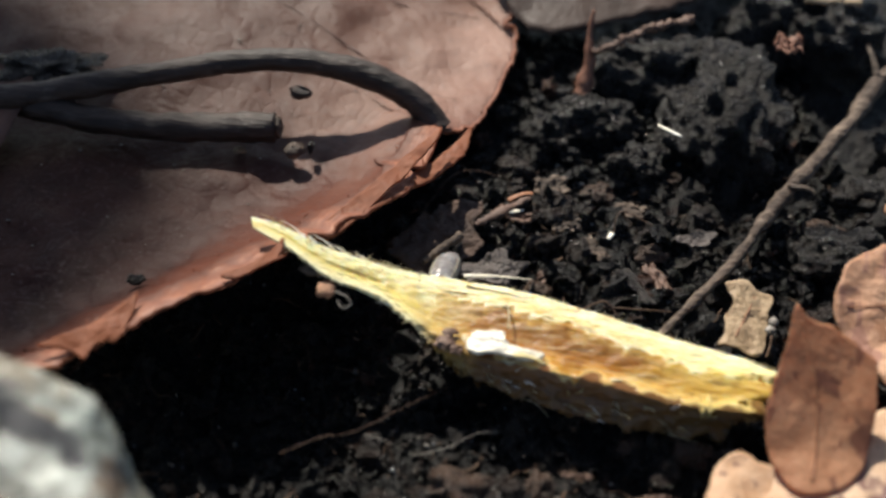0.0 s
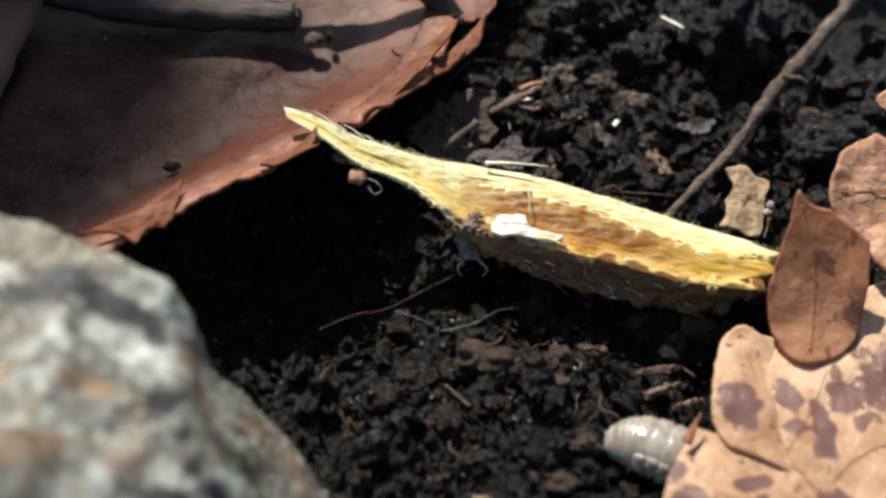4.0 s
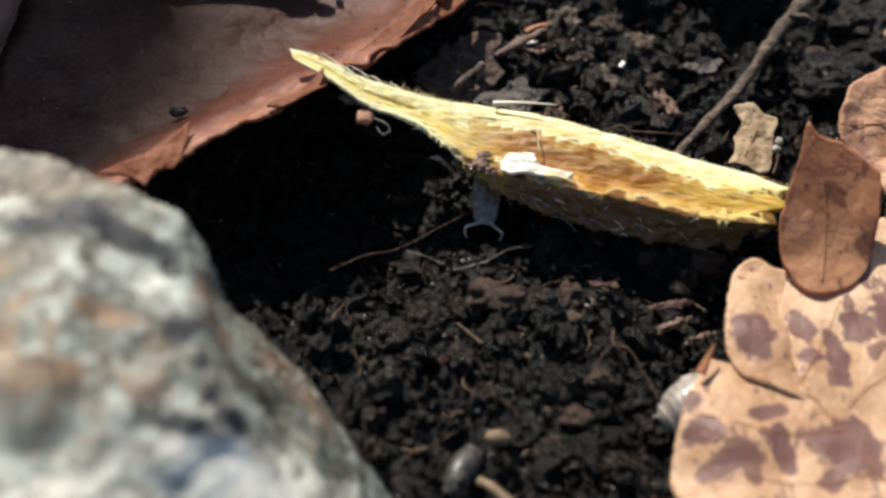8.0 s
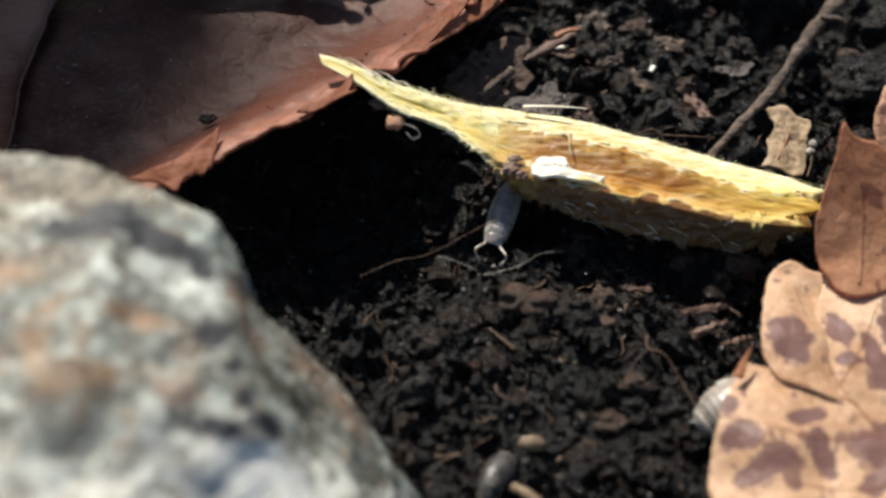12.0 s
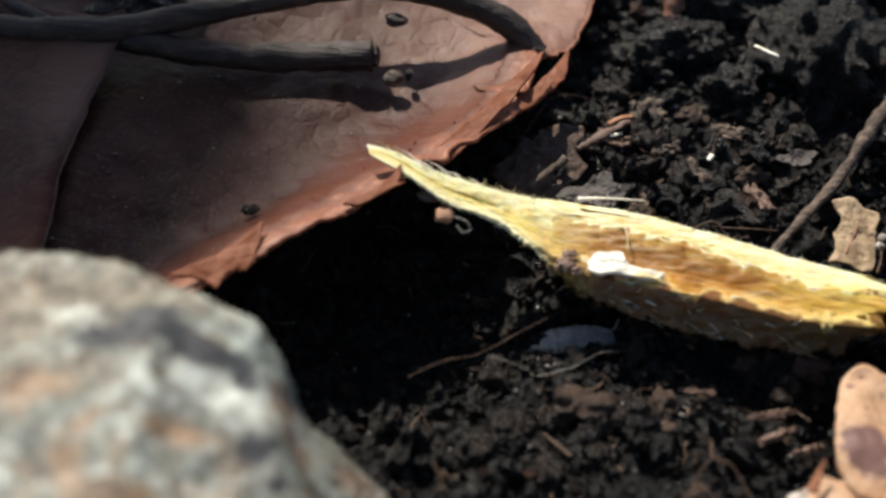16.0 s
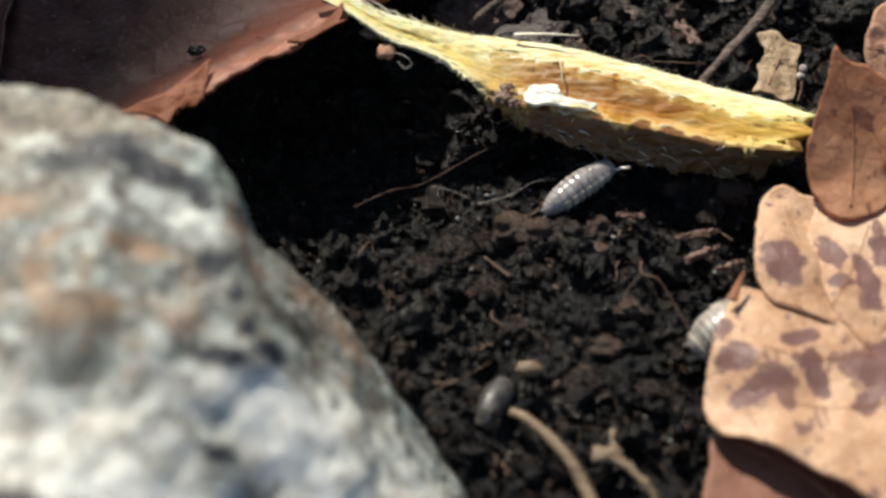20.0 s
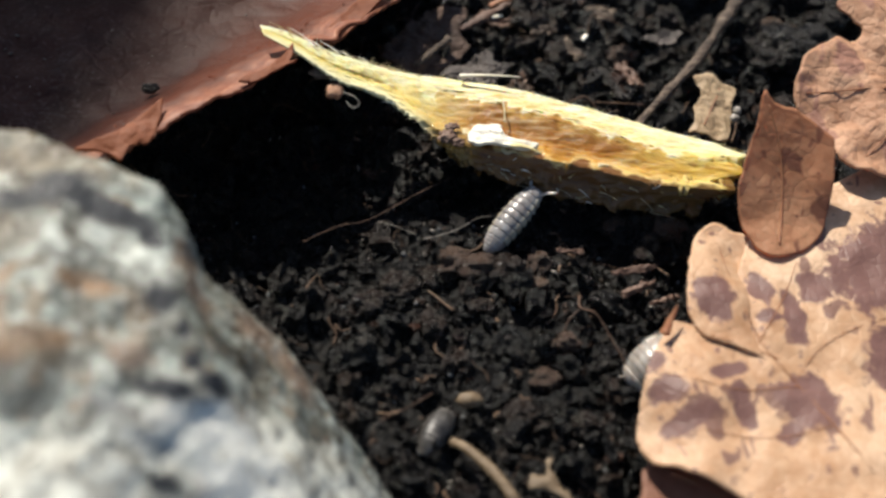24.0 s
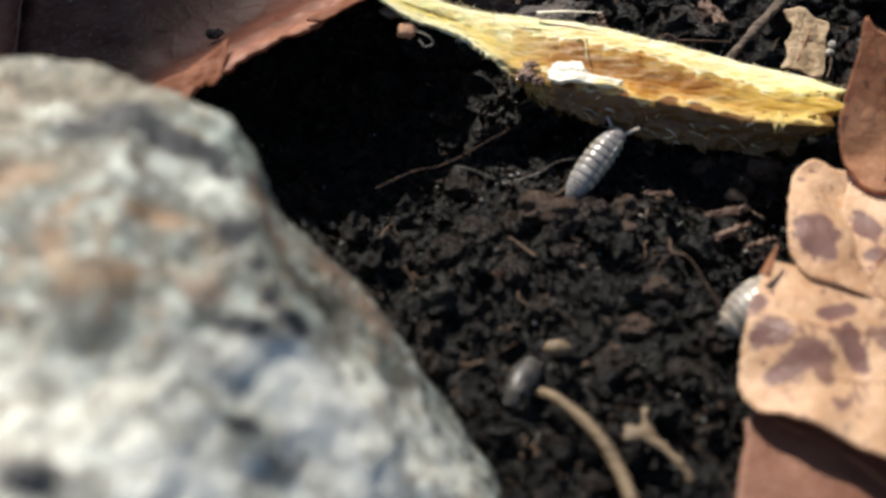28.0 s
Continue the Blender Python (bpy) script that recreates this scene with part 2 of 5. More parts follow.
ROT_BROWN = leaf_material("rotten_brown_leaf", (0.075, 0.044, 0.031), (0.115, 0.075, 0.057), (0.03, 0.018, 0.013), rough=0.55, light=0.0, relief=0.5, spec=0.3)
ROT_GREY = leaf_material("rotten_grey_leaf", (0.082, 0.067, 0.060), (0.14, 0.118, 0.105), (0.03, 0.024, 0.021), rough=0.5, light=0.0, relief=0.5, spec=0.35)
VEIN = fibre_material("leaf_vein", (0.24, 0.10, 0.05), (0.34, 0.16, 0.08), 0.5)
VEIN_DARK = fibre_material("dark_vein", (0.075, 0.038, 0.028), (0.12, 0.068, 0.052), 0.6)


def wood_material(name, lo, mid, hi, along, rough=0.45, spec=0.4, light=0.0, relief=0.22, glow=0.0):
    """Fibrous wood whose grain runs along x."""
    m = Mat(name, rough, spec)
    grain = m.noise(0.5, 5, 0.6, co=m.stretch(along, 1, 1, (0, 0, 9)))
    broad = m.noise(3.5, 4, 0.55, co=m.stretch(0.35, 1, 1, (0, 0, 9)))
    c = m.ramp(broad, (0.3, lo), (0.5, mid), (0.68, hi))
    c = m.mix(m.grey(grain, 0.42, 0.66, 0, 0.55), c, hi)
    c = m.mix(m.grey(grain, 0.45, 0.28, 0, 0.5), c, lo)
    c = m.mix(m.grey(m.noise(0.9, 4, 0.6, co=m.stretch(0.4, 1, 1, (0, 0, 9))), 0.58, 0.68, 0, 0.55), c, [min(0.95, k * 1.12 + 0.03) for k in hi])
    m.color(c)
    m.bump(grain, relief, 0.8)
    m.b.inputs["Subsurface Weight"].default_value = glow
    m.b.inputs["Subsurface Radius"].default_value = (1.0, 0.65, 0.25)
    m.b.inputs["Subsurface Scale"].default_value = 0.0012
    if light:
        m.through_light(light, (1.0, 0.75, 0.35))
    return m.m


def split_face_material(name, glow):
    """The torn face of the splinter: cream sapwood, amber heart and resin, along the mesh's grain layer."""
    m = Mat(name, 0.42, 0.4)
    uv = m.node("ShaderNodeUVMap")
    uv.uv_map = "grain"
    axes = m.node("ShaderNodeSeparateXYZ", Vector=uv.outputs[0])
    along, across = axes.outputs[0], axes.outputs[1]
    streak = m.noise(0.5, 5, 0.62, co=m.stretch(0.14, 1, 1, (0, 0, 14)))
    patch = m.noise(3.2, 5, 0.6, co=m.stretch(0.45, 1, 1, (0, 0, 14)))
    tuft = m.noise(1.0, 5, 0.65, co=m.stretch(0.4, 1, 1, (0, 0, 14)))

    def plus(a, b, k):
        n = m.t.nodes.new("ShaderNodeMath")
        n.operation = "MULTIPLY_ADD"
        m.t.links.new(b, n.inputs[0])
        n.inputs[1].default_value = k
        m.t.links.new(a, n.inputs[2])
        return n.outputs[0]

    ring = m.grey(plus(plus(across, patch, 0.10), tuft, 0.14), 0.12, 1.12)
    heart = m.ramp(ring, (0.0, (0.74, 0.71, 0.49)), (0.14, (0.68, 0.62, 0.34)), (0.25, (0.62, 0.50, 0.20)), (0.31, (0.78, 0.72, 0.47)), (0.34, (0.44, 0.25, 0.045)),
                   (0.42, (0.23, 0.095, 0.010)), (0.54, (0.28, 0.115, 0.011)), (0.62, (0.46, 0.225, 0.03)), (0.655, (0.70, 0.48, 0.18)), (0.68, (0.19, 0.082, 0.024)), (0.80, (0.135, 0.064, 0.026)), (1.0, (0.15, 0.088, 0.04)))
    tail = m.ramp(ring, (0.0, (0.74, 0.70, 0.46)), (0.3, (0.68, 0.60, 0.29)), (0.5, (0.70, 0.53, 0.15)), (0.7, (0.76, 0.67, 0.32)), (1.0, (0.78, 0.74, 0.47)))
    c = m.mix(m.grey(plus(along, patch, 0.16), 0.52, 0.70), tail, heart)
    gold = m.grey(plus(along, patch, 0.2), 0.90, 1.02, 0, 0.85)
    c = m.mix(gold, c, m.ramp(ring, (0.0, (0.82, 0.80, 0.54)), (0.30, (0.76, 0.66, 0.26)), (0.36, (0.66, 0.46, 0.11)), (0.5, (0.64, 0.41, 0.07)), (0.64, (0.74, 0.58, 0.21)), (0.69, (0.16, 0.095, 0.03)), (1.0, (0.10, 0.07, 0.03))))
    # honey coloured sap soaks the notch
    spot = m.node("ShaderNodeMath", Value=m.grey(along, 0.62, 0.57))
    spot.operation = "MULTIPLY"
    m.t.links.new(m.grey(along, 0.46, 0.52), spot.inputs[1])
    honey = m.node("ShaderNodeMath", Value=spot.outputs[0])
    honey.operation = "MULTIPLY"
    m.t.links.new(m.grey(across, 0.55, 0.70), honey.inputs[1])
    c = m.mix(honey.outputs[0], c, m.mix(m.grey(tuft, 0.4, 0.6), (0.16, 0.075, 0.016), (0.42, 0.27, 0.07)))
    pale = m.grey(ring, 0.33, 0.36, 1.0, 0.35)
    lift = m.node("ShaderNodeMath", Value=m.grey(streak, 0.50, 0.66, 0, 0.65))
    lift.operation = "MULTIPLY"
    m.t.links.new(pale, lift.inputs[1])
    c = m.mix(lift.outputs[0], c, m.mix(m.grey(ring, 0.60, 0.70), (0.84, 0.81, 0.60), (0.13, 0.075, 0.03)))
    c = m.mix(m.grey(tuft, 0.52, 0.64, 0, 0.5), c, m.mix(1.0, c, (0.90, 0.70, 0.36), "MULTIPLY"))
    m.color(c)
    m.rough(m.grey(ring, 0.4, 0.72, 0.5, 0.16))
    m.bump(m.mix(0.5, streak, tuft), 0.14, 0.7)
    m.put(m.b, "Subsurface Weight", m.grey(ring, 0.58, 0.70, glow, 0.0))
    m.b.inputs["Subsurface Radius"].default_value = (1.0, 0.62, 0.22)
    m.b.inputs["Subsurface Scale"].default_value = 0.0014
    return m.m if glow else m.through_light(0.35, (1.0, 0.8, 0.45)).m


WOOD_FACE = split_face_material("split_yellow_wood", 0.55)
WOOD_SCALE = split_face_material("thin_torn_wood", 0.0)
WOOD_PALE = wood_material("pale_yellow_wood", (0.70, 0.56, 0.20), (0.85, 0.77, 0.38), (0.91, 0.87, 0.60), 0.12, relief=0.12, light=0.25)
WOOD_WHITE = wood_material("white_flake", (0.70, 0.63, 0.45), (0.80, 0.75, 0.61), (0.87, 0.84, 0.74), 0.2, 0.5, relief=0.05)
HAIR = fibre_material("pale_fibres", (0.70, 0.62, 0.38), (0.90, 0.86, 0.68), 0.5, 0.45)

TWIG_DARK = wood_material("dark_twig", (0.010, 0.007, 0.0055), (0.026, 0.017, 0.013), (0.066, 0.045, 0.036), 0.15, 0.5, 0.35, relief=0.4)
TWIG_BROWN = wood_material("brown_twig", (0.016, 0.010, 0.007), (0.055, 0.036, 0.025), (0.25, 0.185, 0.135), 0.22, 0.55, relief=0.9)
TWIG_RED = wood_material("reddish_wood", (0.04, 0.019, 0.012), (0.095, 0.05, 0.034), (0.20, 0.125, 0.09), 0.25, 0.6)
LEAF_GREEN = leaf_material("green_leaf", (0.05, 0.09, 0.03), (0.07, 0.12, 0.04), (0.035, 0.06, 0.02), light=0.05)
STALK_GREEN = fibre_material("green_stalk", (0.05, 0.08, 0.03), (0.08, 0.11, 0.04))
STRAW = wood_material("straw", (0.065, 0.042, 0.023), (0.135, 0.092, 0.052), (0.24, 0.175, 0.108), 0.2, 0.55)


def stone_material():
    base = (-36, -36, -3)
    m = Mat("speckled_stone", 0.45, 0.5)
    c = m.ramp(m.noise(5, 5, 0.62, bend=0.6), (0.32, (0.075, 0.062, 0.043)), (0.43, (0.135, 0.135, 0.115)), (0.53, (0.20, 0.225, 0.208)), (0.66, (0.37, 0.405, 0.38)))
    c = m.mix(m.grey(m.noise(3.4, 3, 0.6, co=m.stretch(1, 1, 1, (40, 10, 70))), 0.55, 0.64, 0, 0.6), c, (0.25, 0.165, 0.095))
    c = m.mix(m.grey(m.noise(2.0, 4, 0.6), 0.54, 0.63, 0, 0.6), c, (0.58, 0.60, 0.565))

    grit = m.ramp(m.noise(1.3, 5, 0.7), (0.36, (0.07, 0.065, 0.055)), (0.5, (0.28, 0.28, 0.255)), (0.64, (0.66, 0.67, 0.63)))

    def patch(tone, edge, ragged, *spots):
        nonlocal c
        for x, y, z, r, q, turn in spots:
            c = m.mix(m.blob((x, y, z), base, r, q, turn, ragged, edge, 1.6), c, m.mix(0.18 if max(tone) > 0.15 else 0.02, tone, grit))

    patch((0.155, 0.12, 0.075), 0.7, 0.5, (-37, -14.5, 25, 9, 2.8, 0), (-42, -23, 26, 6, 5, 0), (-33, -22, 26, 3.5, 1.6, 0), (-30.4, -14.6, 25, 5.5, 1.8, 0), (-36, -17, 25.4, 5, 2, 10), (-42, -17.5, 24, 5, 3, 60), (-27.7, -32.1, 26, 3, 1.4, 0))
    # Cream stone, whitened further to brighten the slope turned from the sun.
    patch((0.80, 0.79, 0.72), 0.7, 0.6, (-17, -38, 19.5, 6, 3.6, 0), (-12.5, -36, 16, 5, 3.2, 0), (-27.5, -41.1, 24.4, 7, 3.6, 0), (-21.7, -43.1, 20.7, 6, 3.2, 0), (-38, -40, 26, 8, 4, 0), (-23, -38.6, 22.6, 3.5, 1.8, 0), (-11.4, -34.6, 15.4, 5.0, 3.2, 0), (-8.5, -37.5, 12, 6, 4, 0), (-6, -34, 6, 3, 3, 0), (-30, -50, 24, 14, 5, 0))
    patch((0.90, 0.90, 0.84), 0.5, 0.5, (-15.6, -34.1, 19.4, 4.4, 2.2, -8), (-14.4, -37.0, 17.8, 3.2, 1.8, 0), (-13.0, -41.0, 15, 3.4, 2.2, 0), (-26, -43.6, 23, 4.5, 1.8, 0), (-19.6, -35.2, 22, 2.4, 0.9, 10), (-21.7, -44.0, 20.7, 2.6, 1.6, 0))
    # Pale grey spots; the narrow last one is a painted glint.
    patch((0.55, 0.58, 0.55), 0.6, 0.6, (-33.1, -16.8, 25.4, 1.8, 0.9, 0), (-24.0, -20.9, 24.6, 2.4, 1.4, 0), (-21.0, -22.8, 23, 1.4, 1.8, 0), (-27.6, -21.8, 25.7, 0.7, 1.4, 10))
    patch((0.40, 0.41, 0.415), 0.7, 0.6, (-20.1, -36.1, 22, 1.8, 0.8, 0), (-16.4, -40.2, 18.2, 2.6, 1.4, 0), (-22.5, -34.4, 23, 1.6, 0.8, 0))
    patch((0.29, 0.165, 0.08), 0.5, 0.5, (-34.6, -23.0, 25.8, 2.2, 1.3, 0), (-27.7, -30.6, 26, 2.6, 0.9, 5), (-31.2, -28.6, 26.2, 1.0, 2.2, 35), (-25.1, -25.3, 24.5, 2.0, 0.9, 0), (-30.6, -25.4, 26, 1.2, 0.6, 60), (-29.4, -32.0, 26, 1.3, 0.8, 0))
    patch((0.20, 0.125, 0.085), 0.4, 0.4, (-21.7, -30.5, 23.4, 1.5, 1.0, 0), (-17.8, -23.1, 20.4, 0.7, 2.2, 20), (-13.7, -22.4, 13.7, 1.6, 2.0, 0), (-11, -24.4, 10, 1.2, 2.6, 40), (-19.2, -20.4, 19, 0.8, 2.0, 0))
    patch((0.19, 0.205, 0.19), 0.9, 0.7, (-27.2, -35.0, 24.8, 3.6, 1.0, -5), (-26.6, -33.2, 25, 2.0, 0.6, 10))
    patch((0.10, 0.115, 0.105), 0.6, 0.5, (-31.6, -18.7, 25.4, 2.2, 0.8, 0), (-33.8, -27.2, 26, 1.4, 0.9, 0), (-18.4, -38.9, 20, 1.4, 1.0, 0))
    c = m.mix(m.grey(m.noise(0.9, 3), 0.62, 0.67, 0, 0.8), c, (0.07, 0.07, 0.07))
    c = m.mix(m.grey(m.noise(0.6, 3), 0.60, 0.66, 0, 0.45), c, (0.74, 0.76, 0.73))
    c = m.mix(1.0, c, m.ramp(m.noise(1.8, 4, 0.6, bend=0.4), (0.36, (0.42, 0.40, 0.36)), (0.47, (0.86, 0.85, 0.80)), (0.60, (1.25, 1.27, 1.22))), "MULTIPLY")
    c = m.mix(m.grey(m.noise(2.6, 3, 0.55, co=m.stretch(1, 1, 1, (70, 20, 10)), bend=0.5), 0.60, 0.68, 0, 0.55), c, (0.24, 0.15, 0.08))
    patch((0.88, 0.88, 0.81), 0.6, 0.6, (-15.4, -34.3, 19.3, 3.8, 1.7, -8), (-13.8, -37.2, 17.4, 2.8, 1.6, 0), (-21.5, -42.5, 21, 3, 1.4, 0), (-11.0, -39.5, 13.5, 2.4, 1.6, 0))
    patch((0.012, 0.015, 0.020), 0.35, 0.35, (-28.0, -17.0, 25.4, 2.6, 1.9, -10), (-30.4, -18.4, 25.3, 2.2, 1.0, 15), (-25.4, -18.2, 24.6, 2.4, 1.15, -25), (-23.2, -18.6, 23.7, 2.2, 1.1, -15), (-21.6, -19.6, 23.0, 1.4, 0.9, -50), (-20.0, -25.4, 22.7, 1.35, 1.2, 0),
          (-18.3, -27.4, 21.6, 0.5, 0.9, 10), (-17.6, -29.6, 21.6, 0.7, 0.7, 0), (-15.8, -31.0, 20.5, 1.2, 0.8, 0), (-19.1, -32.4, 22.3, 2.5, 0.8, 8), (-18.6, -38.6, 20, 1.2, 0.8, 10), (-29.9, -44.5, 25.1, 2.0, 1.1, 0), (-9.5, -33, 8, 0.8, 1.4, 0), (-38.5, -30, 27, 2.4, 1.6, 0))
    m.color(c)
    m.rough(m.grey(m.noise(1.6, 3), 0.35, 0.65, 0.22, 0.65))
    return m.bump(m.noise(1.0, 6, 0.65), 0.45, 0.8).m


STONE = stone_material()


def shell_material(name, dark, mid, pale, gloss=0.22, glow=0.45):
    m = Mat(name, gloss, 0.6)
    c = m.ramp(m.noise(1.3, 4), (0.3, dark), (0.5, mid), (0.72, pale))
    c = m.mix(m.grey(m.noise(0.35, 3), 0.55, 0.7, 0, 0.5), c, dark)
    m.color(c)
    m.b.inputs["Subsurface Weight"].default_value = glow
    m.b.inputs["Subsurface Radius"].default_value = (0.0012, 0.0008, 0.0006)
    m.b.inputs["Subsurface Scale"].default_value = 0.6
    return m.bump(m.noise(0.3, 4), 0.06, 0.5).m


SHELL_PALE = shell_material("pale_shell", (0.25, 0.21, 0.18), (0.37, 0.32, 0.28), (0.48, 0.43, 0.385), 0.2, 0.7)
SHELL_GREY = shell_material("grey_shell", (0.18, 0.158, 0.15), (0.29, 0.262, 0.25), (0.42, 0.385, 0.37))
SHELL_DARK = shell_material("dark_shell", (0.018, 0.016, 0.015), (0.06, 0.055, 0.05), (0.17, 0.155, 0.14), 0.42, 0.0)
SKIRT = shell_material("pale_side_plate", (0.26, 0.215, 0.165), (0.40, 0.345, 0.27), (0.55, 0.49, 0.40))
LIMB = shell_material("limb", (0.30, 0.27, 0.24), (0.45, 0.41, 0.37), (0.6, 0.56, 0.5))
BELLY = shell_material("belly", (0.24, 0.20, 0.15), (0.36, 0.31, 0.24), (0.46, 0.41, 0.33))
DROP = Mat("wet_grain", 0.13, 0.9).color((0.07, 0.07, 0.068)).m


# ---- building helpers ----
def thing(name, at, label, category, group="", kind=""):
    """An Empty at a base point given in millimetres."""
    ob = new(name)
    ob.empty_display_size = 0.002
    ob.location = V(at) * MM
    return tagged(ob, label, category, group, kind)


def mesh_from(name, verts, faces, smooth=True):
    me = bpy.data.meshes.new(name)
    me.from_pydata([tuple(v) for v in verts], [], faces)
    if smooth:
        me.polygons.foreach_set("use_smooth", [True] * len(me.polygons))
    me.update()
    return me


def base_of(parent):
    at = V((0, 0, 0))
    while parent is not None:
        at += parent.location
        parent = parent.parent
    return at


def part(name, shape, material, parent=None, label="", smooth=True, local=False, grain=None):
    """One mesh object in millimetres under a thing or a part. shape: (verts, faces)."""
    verts, faces = shape
    off = V((0, 0, 0)) if (local or parent is None) else base_of(parent)
    me = mesh_from(name, [V(v) * MM - off for v in verts], faces, smooth)
    me.materials.append(material)
    if grain:
        uv = me.uv_layers.new(name="grain")
        for loop in me.loops:
            uv.data[loop.index].uv = grain[loop.vertex_index]
    ob = new(name, me)
    ob.parent = parent
    return tagged(ob, label)


def lone(name, shape, material, at, label, category, group="", kind="", smooth=True):
    """A thing that is one mesh, its origin at a base point in millimetres."""
    verts, faces = shape
    at = V(at)
    me = mesh_from(name, [(V(v) - at) * MM for v in verts], faces, smooth)
    me.materials.append(material)
    ob = new(name, me)
    ob.location = at * MM
    return tagged(ob, label, category, group, kind)


def join(*shapes):
    verts, faces = [], []
    for v, f in shapes:
        n = len(verts)
        verts += list(v)
        faces += [tuple(i + n for i in q) for q in f]
    return verts, faces


def spline(pts, t):
    """A Catmull-Rom curve through points, t from 0 to 1."""
    pts = [V(p) for p in pts]
    n = len(pts) - 1
    x = min(max(t, 0.0), 1.0) * n
    i = min(int(x), n - 1)
    u = x - i
    a, b, c, d = pts[max(i - 1, 0)], pts[i], pts[i + 1], pts[min(i + 2, n)]
    return 0.5 * (2 * b + (c - a) * u + (2 * a - 5 * b + 4 * c - d) * u * u + (3 * b - a - 3 * c + d) * u ** 3)


def fbm(p, size, octaves=4):
    """Noise about -1 to 1 with features of size millimetres."""
    return noise.fractal(V(p) / size, 0.9, 2.1, octaves)


def tube(pts, radius, n=48, sides=10, knobs=0.0, knob_size=2.0, flat=1.0, close=True):
    """A tapered rod along a curve; radius(t) in millimetres."""
    verts, faces = [], []
    up = V((0.13, 0.21, 0.97)).normalized()
    for i in range(n + 1):
        t = i / n
        p = spline(pts, t)
        d = (spline(pts, min(t + 0.01, 1)) - spline(pts, max(t - 0.01, 0))).normalized()
        a = d.cross(up).normalized()
        b = a.cross(d)
        r = radius(t)
        for k in range(sides):
            w = 2 * math.pi * k / sides
            o = a * math.cos(w) + b * math.sin(w) * flat
            q = p + o * r
            verts.append(q + o * r * knobs * fbm(q + V((7, 3, 1)), knob_size, 3))
    for i in range(n):
        for k in range(sides):
            k2 = (k + 1) % sides
            faces.append((i * sides + k, i * sides + k2, (i + 1) * sides + k2, (i + 1) * sides + k))
    if close:
        faces.append(tuple(range(sides))[::-1])
        faces.append(tuple(n * sides + k for k in range(sides)))
    return verts, faces


def sheet(fn, nu, nv, thick):
    """A curved sheet with thickness; fn(u, v) in millimetres, u and v from 0 to 1."""
    top = [[fn(i / nu, j / nv) for j in range(nv + 1)] for i in range(nu + 1)]
    verts, faces = [], []
    for i in range(nu + 1):
        for j in range(nv + 1):
            verts.append(top[i][j])
    normals = []
    for i in range(nu + 1):
        for j in range(nv + 1):
            du = top[min(i + 1, nu)][j] - top[max(i - 1, 0)][j]
            dv = top[i][min(j + 1, nv)] - top[i][max(j - 1, 0)]
            nrm = du.cross(dv)
            normals.append(nrm.normalized() if nrm.length > 1e-9 else V((0, 0, 0)))
    up = -1.0 if sum(n.z for n in normals) < 0 else 1.0
    for k, nrm in enumerate(normals):
        i, j = divmod(k, nv + 1)
        verts.append(top[i][j] - nrm * up * (thick(i / nu, j / nv) if callable(thick) else thick))
    m = (nu + 1) * (nv + 1)
    at = lambda i, j: i * (nv + 1) + j
    for i in range(nu):
        for j in range(nv):
            q = (at(i, j), at(i + 1, j), at(i + 1, j + 1), at(i, j + 1))
            faces.append(q)
            faces.append(tuple(m + k for k in q[::-1]))
    rim = [(at(i, 0), at(i + 1, 0)) for i in range(nu)] + [(at(nu, j), at(nu, j + 1)) for j in range(nv)]
    rim += [(at(i + 1, nv), at(i, nv)) for i in range(nu)] + [(at(0, j + 1), at(0, j)) for j in range(nv)]
    faces += [(b, a, m + a, m + b) for a, b in rim]
    return verts, faces


def closed_spline(pts, t):
    n = len(pts)
    x = (t % 1.0) * n
    i = int(x) % n
    u = x - int(x)
    a, b, c, d = (V((*pts[(i + k) % n], 0)) for k in (-1, 0, 1, 2))
    return 0.5 * (2 * b + (c - a) * u + (2 * a - 5 * b + 4 * c - d) * u * u + (3 * b - a - 3 * c + d) * u ** 3)


def leaf_shape(outline, centre, height, rings=34, around=260, jag=0.25, thick=0.28):
    """A leaf blade filled from a centre to a lobed outline; height(x, y) in millimetres."""
    c = V((*centre, 0))

    edge = []
    for i in range(around):
        o = closed_spline(outline, i / around)
        edge.append(o + (o - c).normalized() * jag * fbm(o + V((1, 2, 5)), 1.4, 3) if jag else o)
    top = []
    for k in range(1, rings + 1):
        for o in edge:
            p = c + (o - c) * (k / rings)
            p.z = height(p.x, p.y)
            top.append(p)
    c.z = height(c.x, c.y)
    top.append(c)
    n = len(top)
    verts = top + [p - V((0, 0, thick)) for p in top]
    at = lambda k, i: k * around + i % around
    faces = []
    for i in range(around):
        quads = [(at(k, i), at(k + 1, i), at(k + 1, i + 1), at(k, i + 1)) for k in range(rings - 1)] + [(n - 1, at(0, i), at(0, i + 1))]
        faces += quads + [tuple(n + q for q in f[::-1]) for f in quads]
        a, b = at(rings - 1, i), at(rings - 1, i + 1)
        faces.append((b, a, n + a, n + b))
    return verts, faces


def lump(at, r, seed, rough=0.35, squash=(1, 1, 0.8), level=3, size=0.9):
    """An uneven crumb or stone."""
    bm = bmesh.new()
    bmesh.ops.create_icosphere(bm, subdivisions=level, radius=1.0)
    o = V((seed * 3.7, seed * 1.3, seed * 7.1))
    verts = []
    for v in bm.verts:
        d = v.co.normalized()
        k = 1 + rough * fbm(d / size + o, 1.0, 4)
        verts.append(V((d.x * squash[0], d.y * squash[1], d.z * squash[2])) * r * k + V(at))
    faces = [tuple(v.index for v in f.verts) for f in bm.faces]
    bm.free()
    return verts, faces


